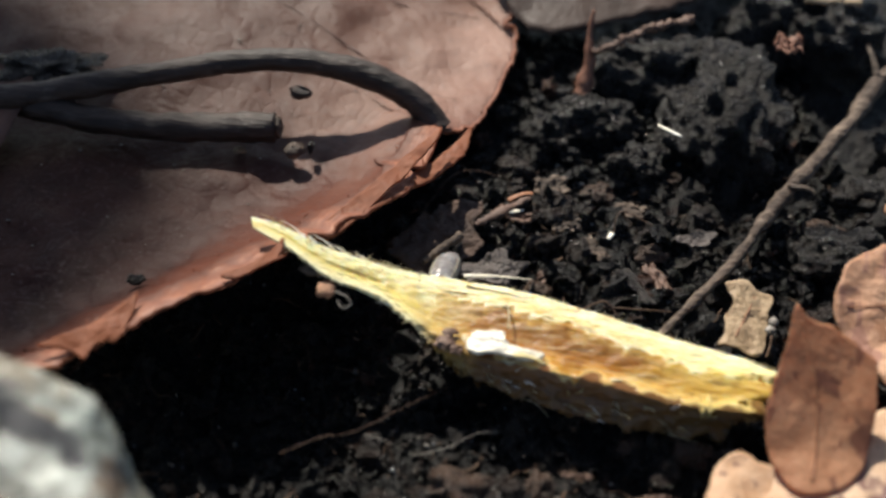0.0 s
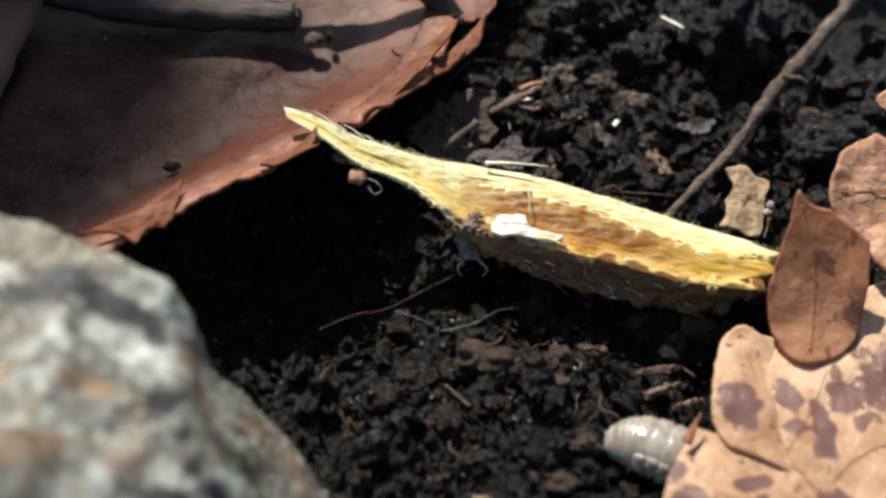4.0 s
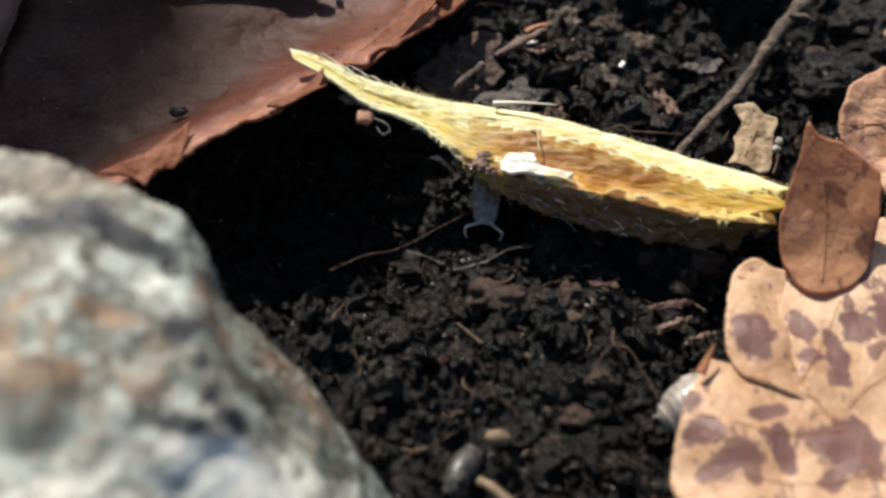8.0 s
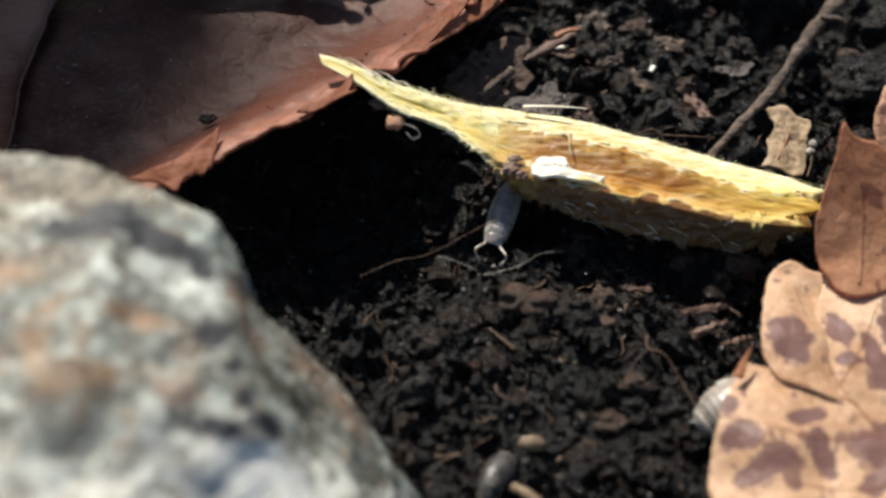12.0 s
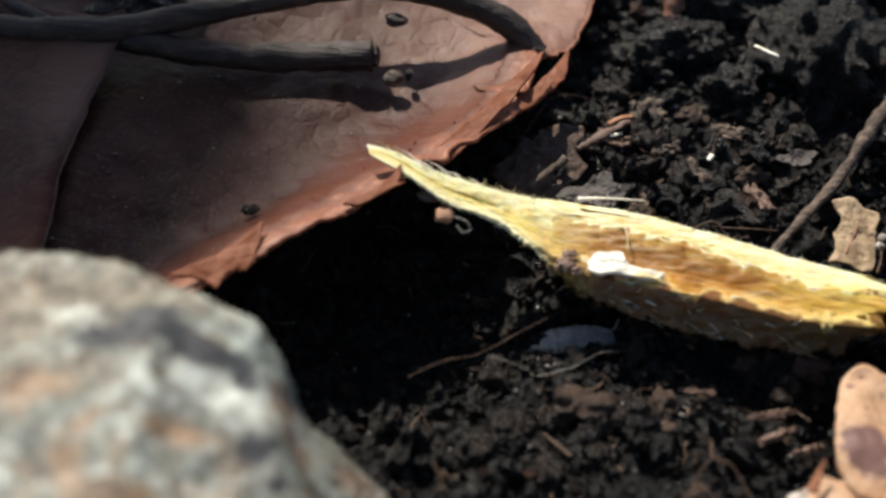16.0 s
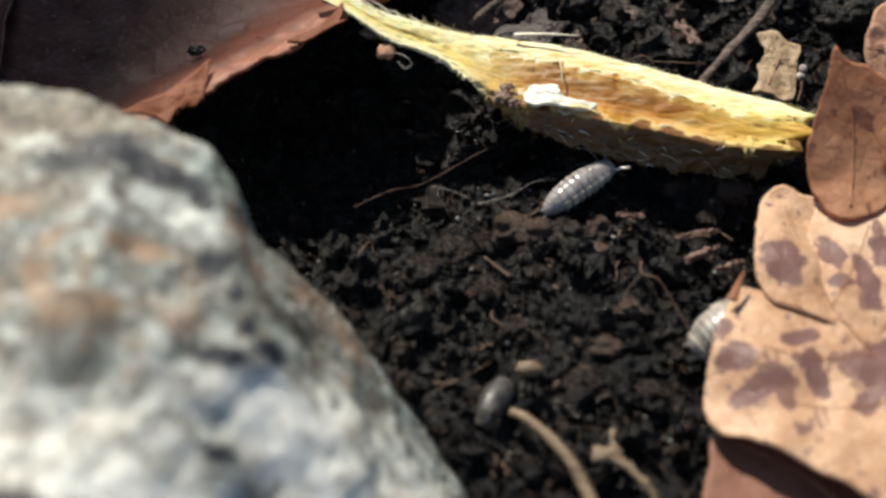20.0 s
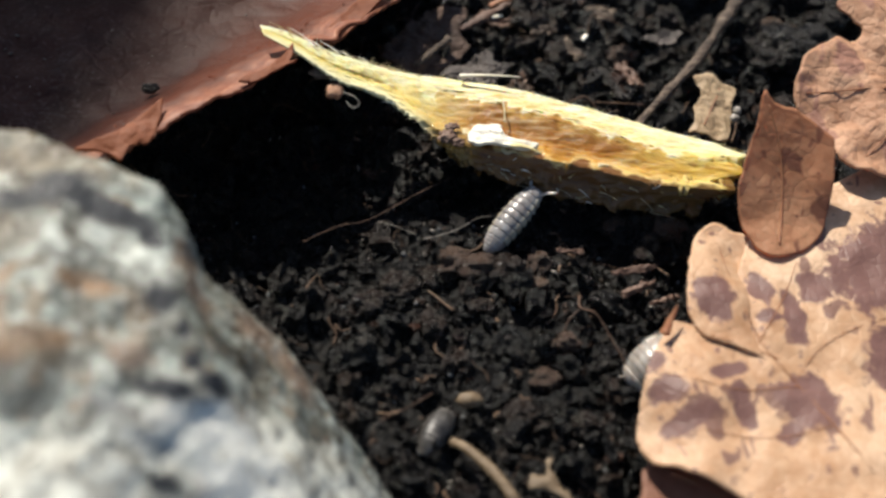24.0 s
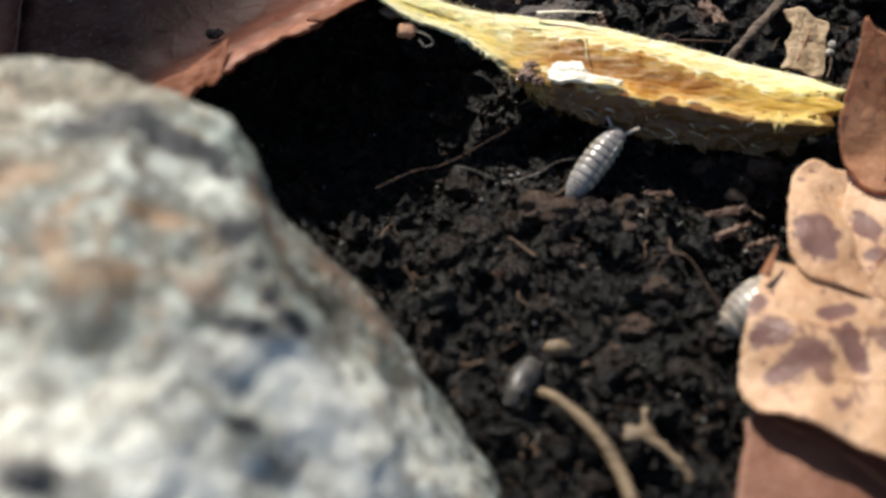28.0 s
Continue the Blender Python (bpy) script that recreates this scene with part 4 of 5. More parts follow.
def build_splinter():
    wood = thing("wood_splinter", (10, 7, 0), "split yellow wood splinter with amber core lying across the soil", "wood")

    def tip_at(v):
        """Where the right end breaks off, in three ragged tips."""
        tip = max(math.exp(-((v - 0.35) / 0.24) ** 2), 0.95 * math.exp(-((v - 1.25) / 0.24) ** 2), 0.75 * math.exp(-((v - 2.05) / 0.2) ** 2))
        return 0.938 + 0.062 * tip + 0.006 * fbm((v * 9, 1, 2), 1.0, 3)

    def tone(s, v):
        """Where the grain runs: a third of the scale for each torn layer."""
        cuts = (0.0, max(0.3, torn_border(s, 1)), max(1.4, torn_border(s, 2)), 3.0)
        for i in range(3):
            if v <= cuts[i + 1] or i == 2:
                return (s, (i + min(1.0, (v - cuts[i]) / (cuts[i + 1] - cuts[i]))) / 3)

    def strip(name, s0, s1, v0, v1, nu, nv, thick, label):
        def at(u, w):
            v = v0 + (v1 - v0) * w
            end = tip_at(v) if s1 is None else s1
            return s0 + (end - s0) * u, v

        grain = [tone(*at(i / nu, k / nv)) for i in range(nu + 1) for k in range(nv + 1)]
        part(name, sheet(lambda u, w: split_face(*at(u, w)), nu, nv, thick), WOOD_FACE, wood, label, grain=grain * 2)

    body = lambda u, w: 0.57 + 1.1 * min(1, u * 2.5)
    strip("thin_tail", 0.0, 0.5, 0.0, 3.0, 240, 48, lambda u, w: 0.12 + 0.45 * u, "thin pale yellow tapering end")
    strip("outer_rim", 0.495, None, 0.0, 1.0, 300, 34, body, "pale yellow fibrous outer rim")
    strip("amber_core", 0.495, None, 1.0, 2.0, 300, 34, lambda u, w: 0.57 + 0.5 * min(1, u * 2.5), "glossy amber inner wood")
    strip("resin_edge", 0.495, None, 2.0, 3.0, 300, 28, lambda u, w: 0.57 + 0.33 * min(1, u * 6) + 0.8 * min(1, u * 2) * (1 - w), "dark glossy resin soaked edge")
    # the bright flake and its thin tail
    flake = [(5.1, 4.6), (5.4, 5.7), (6.2, 6.5), (7.6, 6.8), (8.4, 6.5), (8.7, 5.8), (10.0, 5.2), (12.1, 4.8), (12.1, 4.4), (10.5, 4.1), (8.6, 4.2), (7.2, 4.2), (6.1, 3.9)]
    part("white_flake", leaf_shape(flake, (7.6, 5.2), lambda x, y: 7.1 + 0.25 * math.exp(-((x - 7.2) / 1.8) ** 2 - ((y - 5.4) / 1.0) ** 2) - 0.06 * (x - 7) + 0.30 * fbm((x * 0.5, y, 2), 0.8, 3), 12, 140, 0.22, 0.4), WOOD_WHITE, wood, "bright white flake of torn wood")
    part("white_flake", tube([(9.4, 4.3, 6.9), (10.8, 4.2, 6.9), (12.3, 3.6, 6.7)], lambda t: 0.34 * (1 - t) ** 0.7 + 0.04, 20, 8, 0.3, 1.0, 0.4), WOOD_PALE, wood)
    for k, (x, y, z, r) in enumerate(((3.1, 5.6, 6.5, 0.8), (4.1, 4.9, 6.4, 0.6), (3.6, 6.6, 6.8, 0.5))):
        part("rotten_crumb", lump((x, y, z), r, 140 + k, 0.6, (1.2, 0.9, 0.5), 4, 0.6), TWIG_RED, wood, "brown crumbly rot in the notch")
    rng = random.Random(5)
    # torn scales of wood along the two ragged borders, each lifted at its pointed end
    for i in range(14):
        s = rng.uniform(0.53, 0.95)
        v = torn_border(s, 1 if i % 5 < 3 else 2) + rng.uniform(-0.14, 0.02)
        ln, wide, rise, seed = rng.uniform(0.012, 0.03), rng.uniform(0.08, 0.16), rng.uniform(0.01, 0.04), rng.uniform(0, 90)

        def scale_at(u, w):
            half = wide * (0.4 + 0.6 * math.sin(math.pi * min(1, 0.2 + u * 0.8)) ** 0.6) * (1 - u ** 2.5)
            return min(0.99, s + ln * u * (1 + 0.35 * fbm((w * 4, seed, 1), 1.0, 2))), v + (w - 0.5) * half + 0.05 * fbm((u * 4, seed, 2), 1.0, 2)

        grain = [(scale_at(k / 10, n / 8)[0], 0.30 if i % 3 else 0.12) for k in range(11) for n in range(9)]
        part("torn_scale", sheet(lambda u, w: split_face(*scale_at(u, w), lift=0.01 + rise * u + 0.04 * math.sin(math.pi * w)), 10, 8, 0.06), WOOD_SCALE, wood, grain=grain * 2)
    # glossy slivers and crystals on the resin, thickest under the middle
    for i in range(26):
        s, v = min(0.94, max(0.58, rng.gauss(0.72, 0.07))), rng.uniform(2.15, 3.0)
        e, w, tilt = s + rng.uniform(0.1, 0.6) / 36, rng.uniform(0.03, 0.09), rng.uniform(-0.2, 0.22)
        pts = [split_face(s, v, 0.03), split_face(0.5 * (s + e), v + tilt * 0.3, 0.10), split_face(e, v + tilt, 0.05 + rng.uniform(0, 0.15))]
        part("sliver", tube(pts, lambda t: w * (1 - t) ** 0.5 * min(1, t * 4 + 0.3) + 0.02, 10, 6, 0.6, 0.6, 0.5), (WOOD_WHITE, WOOD_PALE, HAIR, STRAW)[i % 4], wood)
    # loose fibres at the lower edge, drooping towards the soil
    for i in range(12):
        s = rng.uniform(0.34, 0.55) if i % 3 == 0 else rng.uniform(0.58, 0.95)
        a = splinter_at(s, rng.uniform(2.5, 3.0)) + V((0, -0.15, rng.uniform(-0.6, 0.3)))
        ln = rng.uniform(0.8, 3.6)
        b = a + V((ln * rng.uniform(0.6, 1.0), -0.35 * ln + rng.uniform(-0.7, 0.4), rng.uniform(-1.2, 0.2)))
        c = a.lerp(b, 0.5) + V((0, rng.uniform(-0.4, 0.4), rng.uniform(0, 0.5)))
        part("fibre", tube([a, c, b], lambda t: 0.035 * (1 - t) + 0.014, 9, 4), HAIR if rng.random() < 0.6 else ROOT, wood)
    # pointed slivers that stand off the thin end
    for s, ln, up, side in ((0.20, 3.0, 0.35, 1), (0.235, 2.6, 0.2, 1), (0.28, 3.2, 0.3, 1), (0.31, 2.2, 0.15, 1), (0.36, 1.8, 0.2, 1), (0.27, 2.2, 0.1, -1), (0.34, 2.4, 0.0, -1), (0.40, 2.0, 0.0, -1)):
        a = split_face(s, 0.08 if side > 0 else 2.9) - S_NORMAL * 0.1
        b = a + V((-ln * 0.82, ln * 0.42 if side > 0 else ln * 0.12, ln * up))
        part("fibre", tube([a, a.lerp(b, 0.5) + V((0.05, 0.1, 0.1)) * ln * 0.4, b], lambda t: 0.15 * (1 - t) + 0.012, 10, 5, 0.2, 1.0, 0.5), WOOD_WHITE, wood)
    # fine fuzz along the edges
    fuzz = []
    for i in range(420):
        s = rng.uniform(0.3, 0.99)
        a = split_face(s, rng.choice((0.02, 0.05, 0.12))) - S_NORMAL * 0.06
        ln = rng.uniform(0.25, 0.9)
        b = a + V((ln * rng.uniform(-0.9, 0.9), ln * rng.uniform(0.05, 0.45), ln * rng.uniform(0.0, 0.4)))
        fuzz.append(tube([a, a.lerp(b, 0.5) + V((0, 0, 0.06)), b], lambda t: 0.020 * (1 - t) + 0.008, 3, 3))
    for i in range(120):
        s = rng.uniform(0.1, 0.5)
        low = i % 5 == 0
        a = splinter_at(s, 2.95 if low else rng.choice((0.03, 0.1, 0.5))) + S_NORMAL * (0.0 if low else 0.15)
        ln = rng.uniform(0.5, 2.0)
        b = a + V((ln * rng.uniform(-0.95, 0.4), ln * rng.uniform(0.05, 0.4) * (-0.6 if low else 1), ln * rng.uniform(0.0, 0.35)))
        c = a.lerp(b, 0.5) + V((0.06, 0.05, 0.07)) * ln
        fuzz.append(tube([a, c, b], lambda t: 0.026 * (1 - t) + 0.009, 5, 3))
    tagged(part("fuzz", join(*fuzz), HAIR, wood), kind="stuff")
    part("fibre", tube([(4.6, 13.5, 7.0), (7.8, 13.3, 7.4), (11.0, 13.0, 7.6)], lambda t: 0.24 * (1 - t) + 0.04, 14, 5, 0.2, 1.0, 0.6), WOOD_WHITE, wood)
    part("fibre", tube([(8.8, 10.2, 7.2), (8.9, 8.6, 7.6), (8.9, 7.0, 7.3)], lambda t: 0.09, 10, 4), HAIR, wood)
    crumbs = thing("root_scrap", (-8.3, 10.5, 6), "pinkish crumb with a curled pale rootlet under the splinter", "debris")
    part("pink_crumb", lump((-8.2, 9.9, 7.9), 0.85, 31, 0.45), LEAF_PALE, crumbs)
    part("pink_crumb", lump((-9.4, 11.6, 8.6), 0.8, 33, 0.35, (1.6, 0.8, 0.6)), TWIG_BROWN, crumbs)
    part("curled_rootlet", tube([(-7.4, 9.7, 8.0), (-6.2, 9.0, 8.1), (-5.7, 8.3, 7.8), (-6.4, 7.9, 7.7), (-7.0, 8.6, 7.9)], lambda t: 0.09, 24, 5), SPECK, crumbs)


build_splinter()

# ---- the spotted leaves ----
def build_spotted_leaf():
    leaf = thing("leaf", (36, -18, 2), "tan oak leaf with purple brown blotches and rounded lobes", "leaf", "spotted leaves")

    def lie(x, y):
        p = V((x, y, 0))
        return 6.1 + 0.7 * fbm(p + V((4, 2, 6)), 9, 3) - 1.6 * smooth_bump(x, y, 19, -27, 7) + 0.9 * smooth_bump(x, y, 24, -22.5, 6) + 0.05 * (x - 30) - 0.02 * (y + 18)

    main = [(23.0, -15.2), (22.2, -17.0), (20.6, -19.6), (19.6, -22.9), (19.0, -25.4), (18.9, -27.4), (20.0, -29.2), (22.4, -30.4), (28.5, -34), (40, -42), (56, -40), (62, -20), (62, 4), (53, 7),
            (44, 2), (36, -2.5), (32, -6.0), (29.5, -12), (27, -15.8), (24.6, -17.0), (23.6, -16.4)]
    part("blade", leaf_shape(main, (37, -20), lie, 40, 300, 0.2), LEAF_SPOT, leaf)
    def over(x, y):
        k = min(max((x - 27.6 + 0.25 * (y + 12)) / 4.0, 0.0), 1.0)
        return lie(x, y) + 0.45 - 1.5 * k * k * (3 - 2 * k) * min(1, max(0, (-y - 4) / 4)) + 1.1 * smooth_bump(x, y, 28.6, -11, 7)

    upper = [(31.4, -5.2), (28.8, -4.2), (26.7, -6.0), (25.1, -11.0), (24.7, -14.8), (25.7, -17.2), (28.0, -18.2), (31.5, -19.5), (36, -17), (37, -9), (34.5, -5.5)]
    part("lobe", leaf_shape(upper, (30.5, -11.5), over, 26, 200, 0.15), LEAF_SPOT, leaf)
    folded = [(31.9, -6.5), (31.3, -5.2), (30.9, -3.5), (31.0, -1.5), (31.9, 1.2), (32.9, 3.9), (33.5, 6.1), (34.5, 5.3), (36.9, 4.5), (39.4, 2.6), (40.3, 1.7), (40.2, -1.0), (39.8, -3.8), (38.7, -6.2), (36.6, -7.9), (34.3, -8.5), (32.9, -8.0)]

    def rise(x, y):
        up = max(0.0, y + 4.6)
        bend = y + 4.2
        return lie(x, y) * 0.25 + 4.75 + 0.36 * (bend + math.sqrt(bend * bend + 9)) + 1.1 * abs((x - 35.4) / 5) ** 1.6 * min(1, up / 3) + 0.3 * fbm((x, y, 3), 4, 3)

    part("folded_lobe", leaf_shape(folded, (35.2, -2.0), rise, 28, 200, 0.12), LEAF_LOBE, leaf, "upturned reddish brown lobe")
    part("sliver_tooth", tube([(22.0, -17.4, 6.6), (22.6, -16.2, 6.9), (23.4, -14.7, 7.3)], lambda t: 0.5 * (1 - t) + 0.05, 12, 6, 0.2, 1, 0.5), LEAF_LOBE, leaf, "small orange curled tooth")
    veins = [((38, -31), (34, -23), (30.6, -17), (28.8, -6.5)), ((33.6, -22.4), (27.5, -22.8), (21.6, -21.2)), ((32.2, -19.6), (29.0, -18.2), (26.2, -17.4)), ((35.5, -26.5), (30, -27.5), (24, -26.5)),
             ((52, -14), (44, -15), (37, -18), (33.4, -21.8)), ((31, -17.5), (34, -13), (36, -9))]
    for row in veins:
        pts = []
        for i in range(9):
            q = spline([(*a, 0) for a in row], i / 8)
            pts.append(V((q.x, q.y, max(lie(q.x, q.y), over(q.x, q.y) if q.x < 33 and q.y > -18 else -9) + 0.0)))
        part("vein", tube(pts, lambda t: 0.09 - 0.05 * t, 40, 6), VEIN, leaf)
    part("midrib", tube([V((x, y, rise(x, y) + 0.02)) for x, y in ((34.5, -7.3), (35.2, -4), (35.4, -1), (35.0, 2), (34.0, 5))], lambda t: 0.14 - 0.08 * t, 24, 6), VEIN, leaf)

    second = thing("leaf", (48, 12, 4), "pale pinkish tan dead leaf with a notched edge", "leaf", "spotted leaves")
    outline = [(70, 28), (58, 25), (53.2, 23.4), (48.5, 21.6), (44.6, 20.5), (45.6, 18.9), (46.7, 17.2), (45.6, 16.0), (43.9, 16.4), (41.1, 14.4), (39.5, 13.0), (38.4, 9.4), (39.6, 6.3), (41.4, 2.8), (43.4, 0.6), (48.9, 0.0), (60, -4), (74, 8)]
    lay = lambda x, y: 8.2 + 0.25 * y + 0.9 * fbm((x, y, 8), 8, 4) - 0.9 * smooth_bump(x, y, 39, 8, 6) + 0.5 * math.sin(0.9 * x + 0.45 * y) * smooth(40, 46, x) + 0.35 * fbm((x, y, 2), 2.5, 3)
    part("blade", leaf_shape(outline, (54, 11), lay, 34, 260, 0.25), LEAF_PALE, second)
    for row in (((66, 12), (54, 11), (46, 10), (39.6, 9.6)), ((58, 11), (52, 15), (48, 20)), ((54, 10.5), (49, 6), (44, 2))):
        pts = [spline([(*a, 0) for a in row], i / 6) for i in range(7)]
        part("vein", tube([V((q.x, q.y, lay(q.x, q.y) - 0.02)) for q in pts], lambda t: 0.15 - 0.09 * t, 60, 6), VEIN, second)

    third = thing("leaf", (30, -38, 0), "reddish brown dry leaf beneath the spotted leaf", "leaf", "spotted leaves")
    low = [(20.6, -27.5), (19.0, -31), (17.6, -36), (18, -44), (24, -56), (44, -60), (60, -46), (52, -32), (38, -26), (27, -25)]
    lay3 = lambda x, y: 2.6 + 0.4 * fbm((x, y, 5), 7, 3) + 0.12 * (-y - 30) * 0.3
    part("blade", leaf_shape(low, (34, -42), lay3, 30, 220, 0.25), LEAF_DARK, third)
    part("midrib", tube([V((x, y, lay3(x, y) + 0.03)) for x, y in ((44, -54), (36, -42), (28, -33), (22, -29))], lambda t: 0.4 - 0.2 * t, 30, 6), VEIN, third)


build_spotted_leaf()


# ---- leaf chip, twigs, straw and roots ----
def build_debris():
    chip = thing("leaf_chip", (32.5, 13, 0), "ragged tan chip of dead leaf standing in the soil", "leaf chip")

    outline = [(30.6, 17.2), (31.6, 17.6), (32.7, 18.1), (34.0, 17.1), (35.4, 16.7), (34.8, 14.4), (34.5, 12.3), (33.6, 9.7), (31.6, 9.8), (29.4, 10.2), (29.9, 11.4), (30.1, 12.9), (30.5, 14.1), (31.2, 15.0), (31.2, 16.5)]
    tilted = lambda x, y: 3.0 + 0.12 * (y - 13) + 0.5 * math.sin(0.7 * (x - 29)) + 0.45 * fbm((x, y, 5), 2.4, 4)
    part("flake", leaf_shape(outline, (32.3, 13.6), tilted, 18, 150, 0.3, 0.25), CHIP, chip)
    part("vein", tube([(x, y, tilted(x, y) + 0.03) for x, y in ((31.0, 11.0), (31.8, 12.6), (32.8, 14.6), (33.6, 16.4))], lambda t: 0.07, 14, 5), VEIN, chip)
    part("pale_egg", lump((34.9, 13.0, 3.6), 0.5, 41, 0.2, (0.9, 1.1, 0.8)), SPECK, chip)
    part("pale_egg", lump((34.5, 12.1, 3.4), 0.5, 43, 0.2, (1.0, 1.0, 0.8)), SPECK, chip)
    part("thread", tube([(33.9, 9.3, 2.6), (34.4, 10.6, 3.1), (34.6, 12.0, 3.4)], lambda t: 0.12, 10, 4), ROOT, chip)

    twig = thing("twig", (38, 30, 1), "long thin brown twig slanting across the soil", "twig")
    part("bark", tube([(22.0, 8.8, 1.5), (23.8, 11.1, 2.6), (32.3, 21.6, 3.0), (35.2, 26.0, 3.6), (39.4, 32.2, 4.0), (47.1, 42.0, 5.0), (52.0, 49.4, 5.8), (60, 57, 6.5), (72, 66, 7)],
                      lambda t: 0.40 + 0.42 * min(1, t * 1.8) + 0.3 * math.exp(-((t - 0.72) / 0.03) ** 2), 260, 14, 0.4, 2.6), TWIG_BROWN, twig)
    part("side_shoot", tube([(51.6, 49, 6.2), (51.0, 51.5, 7.6), (50.6, 53, 8.0)], lambda t: 0.5 - 0.3 * t, 12, 6, 0.2), TWIG_BROWN, twig)
    part("side_shoot", tube([(38.8, 31.5, 4.6), (40.5, 31.0, 5.0), (41.6, 30.6, 4.7)], lambda t: 0.4 - 0.25 * t, 12, 6, 0.2), TWIG_BROWN, twig)

    straw = thing("straw", (7, -30, 0), "curved pale straw lying on the soil", "straw")
    part("stalk", tube([(3.0, -25.6, 1.2), (4.4, -27.0, 2.2), (6.9, -30.0, 2.6), (8.8, -33.8, 2.4), (9.6, -38, 2.0), (9.0, -43, 1.4)], lambda t: 0.42 + 0.25 * t, 40, 8, 0.15), STRAW, straw)
    for k, (pts, r) in enumerate((([(9.6, -29.6, 1.4), (11.2, -30.0, 1.8), (13.6, -32.2, 1.6), (14.6, -33.6, 1.0)], 0.75), ([(12.0, -30.4, 1.6), (11.2, -28.8, 2.0), (11.5, -27.6, 2.2)], 0.45))):
        lone("straw_scrap", tube(pts, lambda t: r * (1 - 0.5 * t), 24, 8, 0.7, 1.0, 0.7), STRAW, pts[0], "pale broken scrap of straw on the soil", "straw", "straw scraps")
    lone("grain", lump((4.7, -21.6, 1.6), 0.95, 45, 0.15, (1.25, 0.8, 0.7)), STRAW, (4.7, -21.6, 0.8), "small tan seed like grain on the soil", "grain")
    lone("root_fork", join(tube([(16.0, -9.6, 0.9), (15.8, -11.4, 1.5), (17.2, -12.2, 1.7), (18.6, -14.6, 1.0), (19.8, -17, 0.5)], lambda t: 0.15 - 0.08 * t, 30, 6, 0.35, 0.8), tube([(15.8, -11.4, 1.4), (14.6, -12.6, 1.2), (14.2, -13.6, 0.8)], lambda t: 0.10, 14, 6, 0.35, 0.9)),
         ROOT_DARK, (17, -12, 0), "forked brown rootlet on the soil", "root")
    for k, (a, b, r) in enumerate((((19.4, -7.0, 1.2), (23.8, -6.4, 1.6), 0.5), ((20.2, -9.4, 0.9), (23.6, -8.0, 1.3), 0.45), ((14.2, -4.3, 1.1), (16.8, -4.5, 1.2), 0.32), ((22.8, -10.6, 1.2), (25.6, -9.8, 1.4), 0.35))):
        d = (V(b) - V(a)).normalized()
        side = V((-d.y, d.x, 0.35)).normalized()
        A, B = V(a), V(b)

        def chipfn(u, v):
            w = r * 0.8 * (0.55 + 0.6 * math.sin(2.2 * u + k)) * (1 - 0.6 * u ** 4)
            return A.lerp(B, u) + side * ((v - 0.5) * 2 * w + 0.3 * fbm((u * 5, k, 1), 1.0, 3)) + V((0, 0, 0.12 * math.sin(math.pi * v) + 0.2 * fbm((u * 5, v * 3, k), 1.0, 3)))

        lone("wood_scrap", sheet(chipfn, 20, 6, 0.3), TWIG_RED, a, "reddish brown splinter of rotten wood on the soil", "wood scrap", "wood scraps")
    roots = (([(-11, -3.6, 0.6), (-7.5, -2.0, 1.2), (-4.4, -1.2, 1.4), (0.6, 2.2, 1.6), (4.0, 4.5, 1.4)], 0.13), ([(-3.6, -1.6, 1.6), (-1.8, -2.4, 1.9), (0.2, -3.2, 1.6)], 0.2), ([(0.8, -3.4, 1.2), (4.0, -2.4, 1.4), (6.4, -0.9, 1.6), (8.8, -0.2, 1.2)], 0.17),
             ([(-3.4, -23.4, 0.9), (-0.8, -22.3, 1.5), (1.4, -20.6, 1.0)], 0.15), ([(7.8, 13.6, 0.5), (9.4, 15.2, 1.6), (12.5, 13.6, 1.9), (13.8, 12.2, 1.0)], 0.28), ([(15.2, 14.0, 1.2), (18.5, 15.4, 2.4), (20.0, 14.0, 2.0)], 0.3),
             ([(18.6, 15.0, 2.0), (22, 14.8, 2.2), (25.6, 15.6, 1.2)], 0.3), ([(20.4, 26.6, 1.0), (21.2, 28.6, 2.2), (25.0, 27.0, 1.6)], 0.2), ([(-2, 24, 0), (3, 33, 2.0), (8, 34.5, 1.0)], 0.18))
    for k, (pts, r) in enumerate(roots):
        lone("rootlet", tube(pts, lambda t: (0.3 if k in (1, 2) else 0.5) * r * (1 - 0.4 * t), 34, 5, 0.35, 1.0), SPECK if k in (1, 2) else ROOT_DARK, pts[0], "thin winding rootlet on the dark soil", "root", "rootlets")
    for x, y, l, a, r in ((27.5, 43.2, 3.0, -38, 0.38), (20.4, 27.0, 2.0, 60, 0.3), (10.0, 29.6, 1.8, 8, 0.3)):
        z = ground_height(x, y) + 1.2
        d = V((math.cos(radians(a)), math.sin(radians(a)), 0.1)) * l / 2
        p = V((x, y, z))
        lone("pale_shard", tube([p - d, p, p + d], lambda t: r * (1 - 0.6 * abs(t - 0.4)), 8, 6, 0.3, 1.0, 0.5), WOOD_WHITE, p, "tiny white shard on the dark soil", "shard", "white shards")
    p = V((26.2, 36.7, 7.0))
    lone("pale_shard", tube([p - V((1.2, -0.9, 0)), p, p + V((1.2, -0.9, 0.1))], lambda t: 0.3 * (1 - 0.6 * abs(t - 0.4)), 8, 6, 0.4, 0.8, 0.5), WOOD_WHITE, p, "white shard stuck in a soil clod", "shard", "white shards")
    q = V((40.5, 50.0, 9.5))
